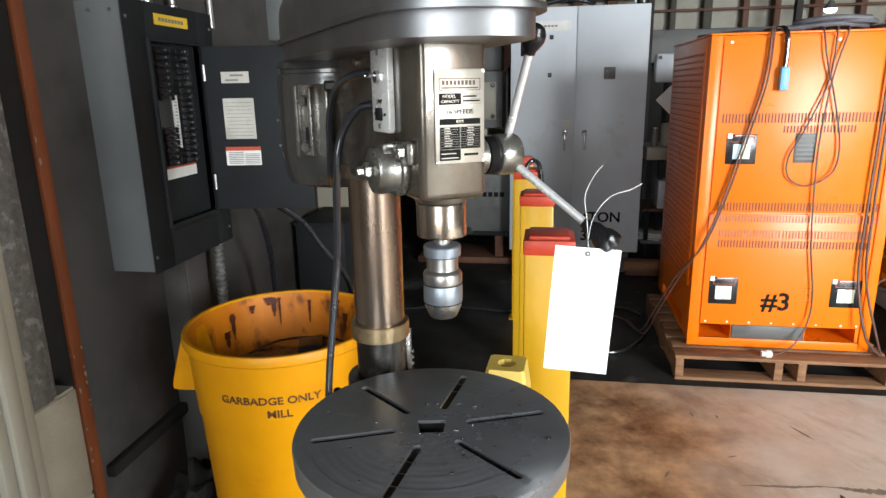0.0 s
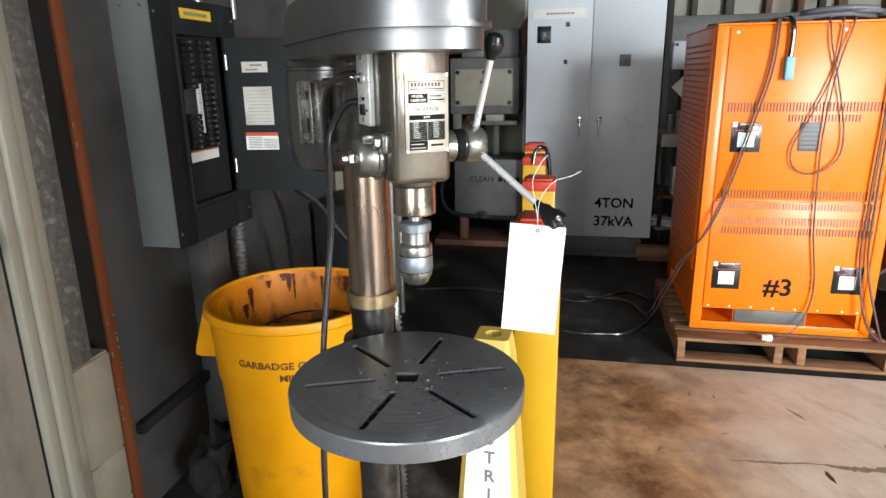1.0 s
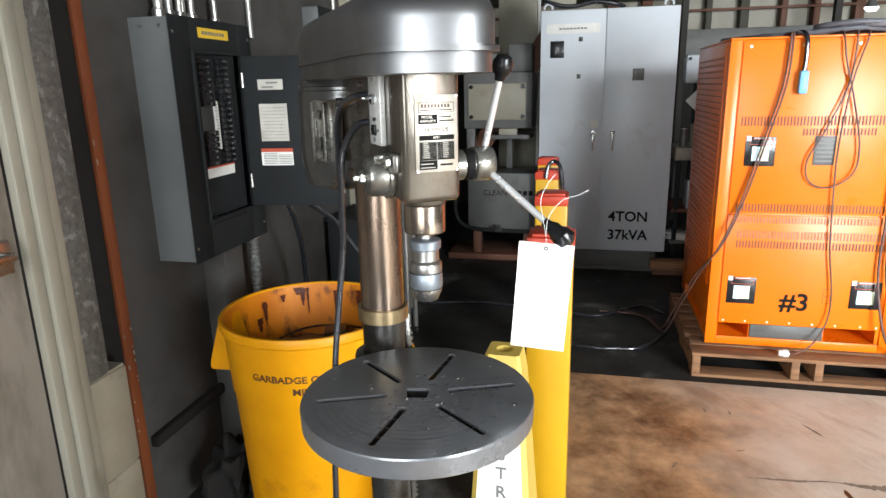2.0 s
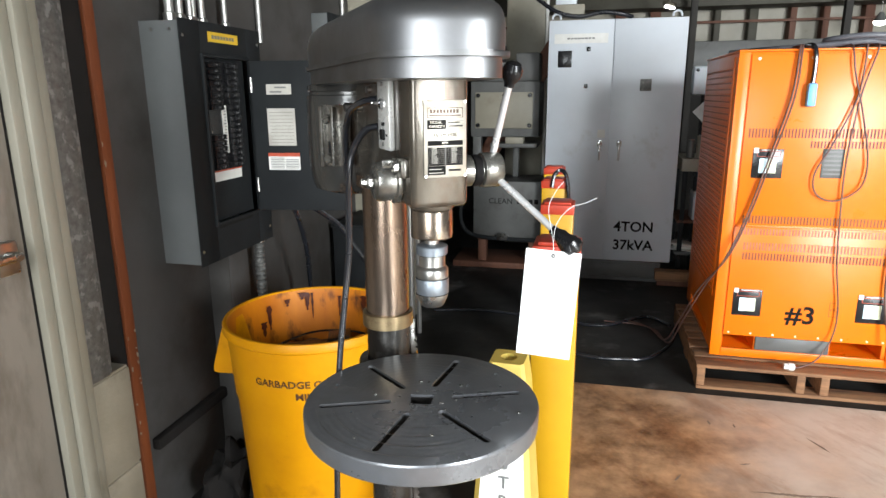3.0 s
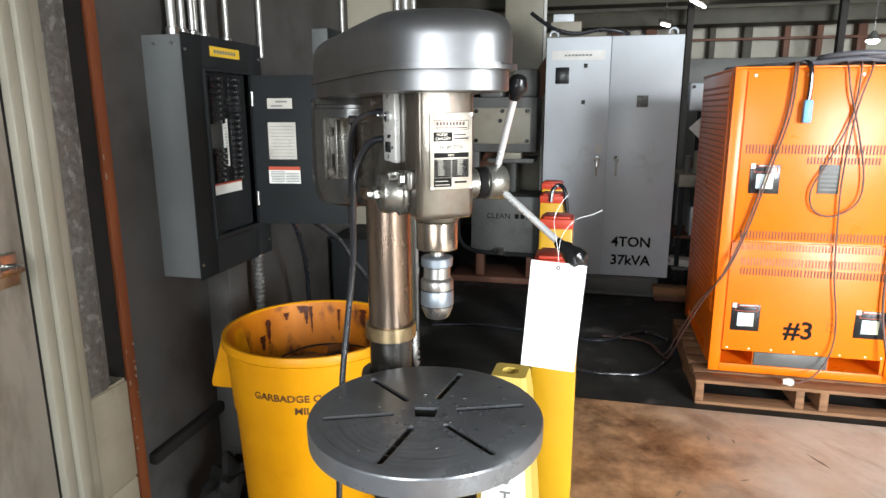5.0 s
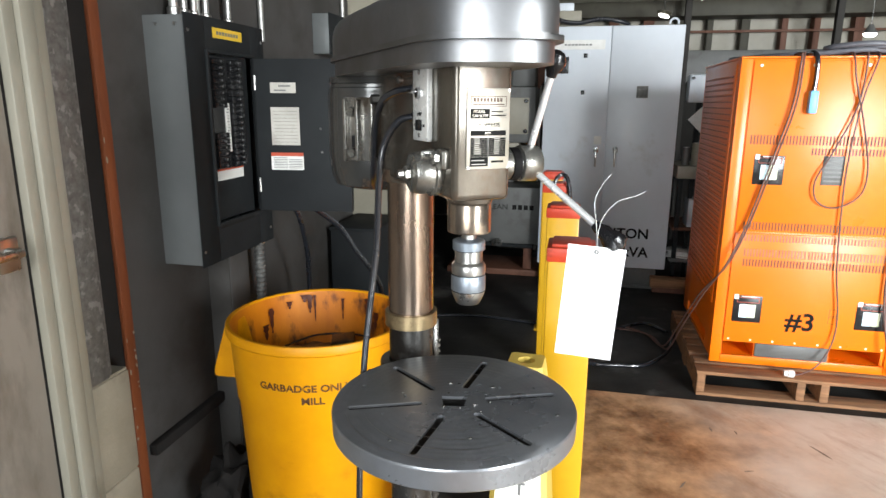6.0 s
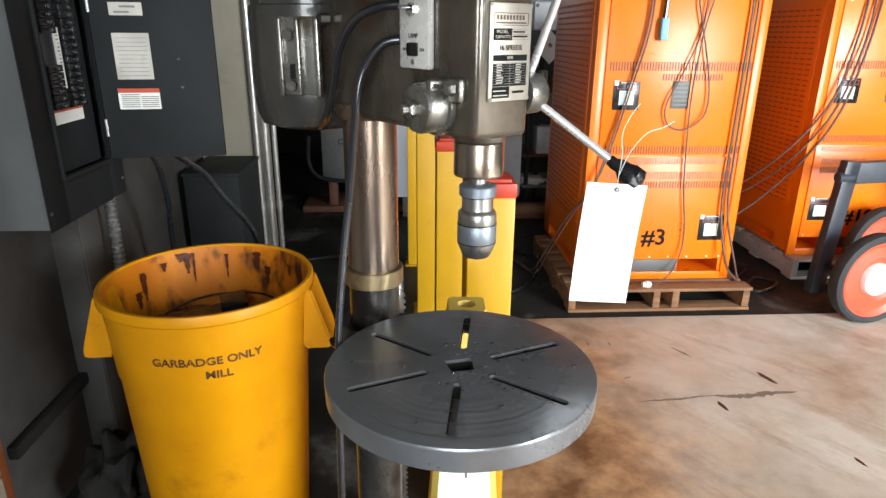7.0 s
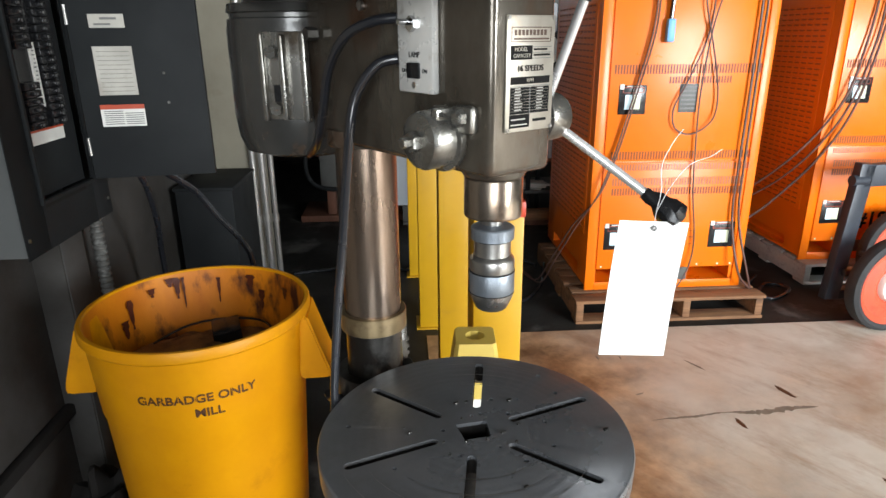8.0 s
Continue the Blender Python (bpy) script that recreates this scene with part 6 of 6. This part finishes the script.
part("beam", boxes((0.0, 0.45, 0.0, 0.10, 0.05, 0.14, 0.006)), M_WOOD, bl)
part("beam", boxes((0.02, 0.43, 0.02, 0.09, 0.0, 0.05, 0.004)), M_STUD, bl)

# far wall: beams, studs and pale panels
fw = structure("backdrop_panels", boxes((-2.7, 8.7, 8.86, 8.98, 2.2, 3.0)), M_CREAMPANEL, "pale panels between brown studs high on the far wall")
structure("far_duct", boxes((-2.7, 8.7, 8.1, 8.6, 1.9, 2.27, 0.01)), M_MACHINE, "grey duct running along the far wall")
rngs = random.Random(5)
for k in range(20):
    u = 0.3 + 0.42 * k + rngs.uniform(-0.08, 0.08)
    st = structure("stud_1" if k == 0 else "stud_%d" % (k + 1), boxes((u, u + rngs.choice((0.07, 0.10, 0.13)), 8.70, 8.86, 2.0, 2.75, 0.004)), M_STUD if rngs.random() < 0.7 else M_BEAM, "brown timber wall stud")
structure("rail_1", boxes((-2.7, 8.7, 8.66, 8.70, 2.52, 2.55, 0.003)), M_STUD)
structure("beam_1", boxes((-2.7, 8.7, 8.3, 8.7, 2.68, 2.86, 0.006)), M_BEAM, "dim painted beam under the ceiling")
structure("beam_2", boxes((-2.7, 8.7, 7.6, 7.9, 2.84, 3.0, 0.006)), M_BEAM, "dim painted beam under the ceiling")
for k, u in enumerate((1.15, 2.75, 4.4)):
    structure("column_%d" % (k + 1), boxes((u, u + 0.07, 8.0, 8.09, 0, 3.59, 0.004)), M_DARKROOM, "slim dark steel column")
for u, v, z, turn, half in ((1.19, 7.55, 2.805, 68, 0.28), (0.87, 7.60, 2.60, 60, 0.10), (3.47, 7.50, 2.558, 0, 0.24)):
    lf = thing("fluorescent_light", at(u, v, z, turn), "lit fluorescent tube light hung under the beams", "ceiling light", "tube lights")
    part("tube", cyl(0.016, -half, half, "x", (0, 0, 0), 14), M_TUBE, lf)
    part("housing", boxes((-half - 0.02, half + 0.02, -0.03, 0.03, 0.022, 0.055, 0.004)), M_BEAM, lf)
    part("hanger", boxes((-0.005, 0.005, -0.005, 0.005, 0.055, 3.59 - z)), M_STEEL, lf)
hb_lamp = thing("pendant_lamp", at(3.10, 8.0, 2.43), "lit round pendant lamp under the beams", "ceiling light")
part("bulb", lathe([(0, -0.05), (0.04, -0.045), (0.065, -0.02), (0.065, 0.0), (0, 0.0)], 24), M_TUBE, hb_lamp)
part("shade", lathe([(0.066, 0.0), (0.068, -0.004), (0.070, -0.002), (0.04, 0.05), (0.02, 0.09), (0, 0.09)], 28), M_MACHINE, hb_lamp)
part("hanger", cyl(0.006, 0.09, 3.59 - 2.43, segs=8), M_STEEL, hb_lamp)

# ---- hand truck ----


def hand_truck():
    t = thing("hand_truck", at(2.545, 3.30, 0.0, 8), "dark hand truck with red-rimmed pneumatic wheels", "hand truck")
    for k, y in enumerate((0.0, 0.50)):
        w = part("wheel", lathe([(0.228, -0.03), (0.238, -0.042), (0.256, -0.048), (0.275, -0.035), (0.28, -0.012), (0.28, 0.012), (0.275, 0.035), (0.256, 0.048), (0.238, 0.042), (0.228, 0.03), (0.228, -0.03)], 48, "y", (0, 0, 0)), M_TYRE, t, "black ribbed tyre")
        w.location = (0.0 if k == 0 else 0.55, y, 0.281)
        part("rim", lathe([(0, -0.012), (0.115, -0.012), (0.14, -0.03), (0.20, -0.020), (0.232, -0.040), (0.2395, -0.034), (0.2395, 0.03), (0.226, 0.03), (0.14, 0.01), (0, 0.01)], 48, "y"), M_RIM, w, "red steel rim")
        part("hub", lathe([(0, -0.05), (0.055, -0.05), (0.092, -0.042), (0.102, -0.02), (0.102, 0.0), (0, 0.0)], 32, "y"), M_PAPER, w, "white hub cap")
    part("axle", cyl(0.016, 0.0, 0.5, "y", (0.27, 0, 0.281), 14), M_TRUCK, t)
    part("upright", moved(boxes((-0.05, 0.05, -0.03, 0.03, 0.0, 0.84, 0.006)), pose(-0.15, 0.26, 0.10, 0, 5, 0)), M_TRUCK, t)
    part("upright", moved(boxes((-0.05, 0.05, -0.03, 0.03, 0.0, 0.84, 0.006)), pose(0.72, 0.26, 0.10, 0, 5, 0)), M_TRUCK, t)
    part("crossbar", boxes((-0.10, 0.80, 0.23, 0.29, 0.80, 0.93, 0.006)), M_TRUCK, t)
    part("crossbar", boxes((-0.15, 0.76, 0.23, 0.29, 0.10, 0.16, 0.006)), M_TRUCK, t)
    part("pin", cyl(0.03, -0.16, -0.06, "x", (0, 0.25, 0.84), 16), M_TRUCK, t)
    part("axle_strut", boxes((-0.12, 0.70, 0.20, 0.26, 0.26, 0.30, 0.004)), M_TRUCK, t)


hand_truck()

# marks on the slab
for x0, y0, x1, y1, wd in ((1.979, 2.456, 2.000, 2.327, 0.018), (1.612, 2.254, 1.612, 2.166, 0.014), (1.907, 1.770, 1.911, 1.707, 0.010)):
    u0, v0 = uv(x0, y0)
    u1, v1 = uv(x1, y1)
    L, a = math.hypot(u1 - u0, v1 - v0), math.degrees(math.atan2(v1 - v0, u1 - u0))
    single("floor_gouge", prism([(0, 0), (L * 0.3, -wd), (L * 0.8, -wd * 0.7), (L, 0), (L * 0.6, wd * 0.6), (L * 0.2, wd * 0.5)], 0.0052, 0.0062), M_STENCIL, at(u0, v0, 0, a), "dark gouge in the slab", kind="structure")

rngc = random.Random(17)
upper, lower = [], []
for k in range(61):
    x = 0.82 * k / 60
    mid = 0.012 * math.sin(7 * x) + 0.006 * math.sin(19 * x + 1)
    broad = max(0.0, 1 - ((x - 0.62) / 0.22) ** 2) ** 0.5
    half = (0.003 + 0.004 * max(0.0, math.sin(9 * x)) + 0.014 * broad) * (1 - abs(2 * x / 0.82 - 1) ** 6)
    upper.append((x, mid + half * rngc.uniform(0.5, 1.5) + 0.0004))
    lower.append((x, mid - half * rngc.uniform(0.5, 1.5) - 0.0004))
structure("floor_crack", prism(upper[::-1] + lower, 0.0052, 0.0057), M_CRACK, "dirt-filled crack across the slab").matrix_world = at(0.855, 2.480, 0, 5)
for k, (u, v, a, L, w) in enumerate(((0.786, 3.05, 97, 0.05, 0.016), (0.906, 3.05, 95, 0.04, 0.014), (0.86, 2.70, 20, 0.05, 0.012), (1.3, 2.9, 120, 0.14, 0.016), (0.55, 2.5, 60, 0.07, 0.012), (1.62, 2.62, 140, 0.05, 0.01), (1.95, 2.2, 35, 0.06, 0.012))):
    single("floor_gouge", prism([(0, 0), (L * 0.3, -w * 0.5), (L * 0.8, -w * 0.35), (L, 0), (L * 0.6, w * 0.3), (L * 0.2, w * 0.25)], 0.0052, 0.0060), M_CRACK, at(u, v, 0, a), "dark gouge in the slab", kind="structure")
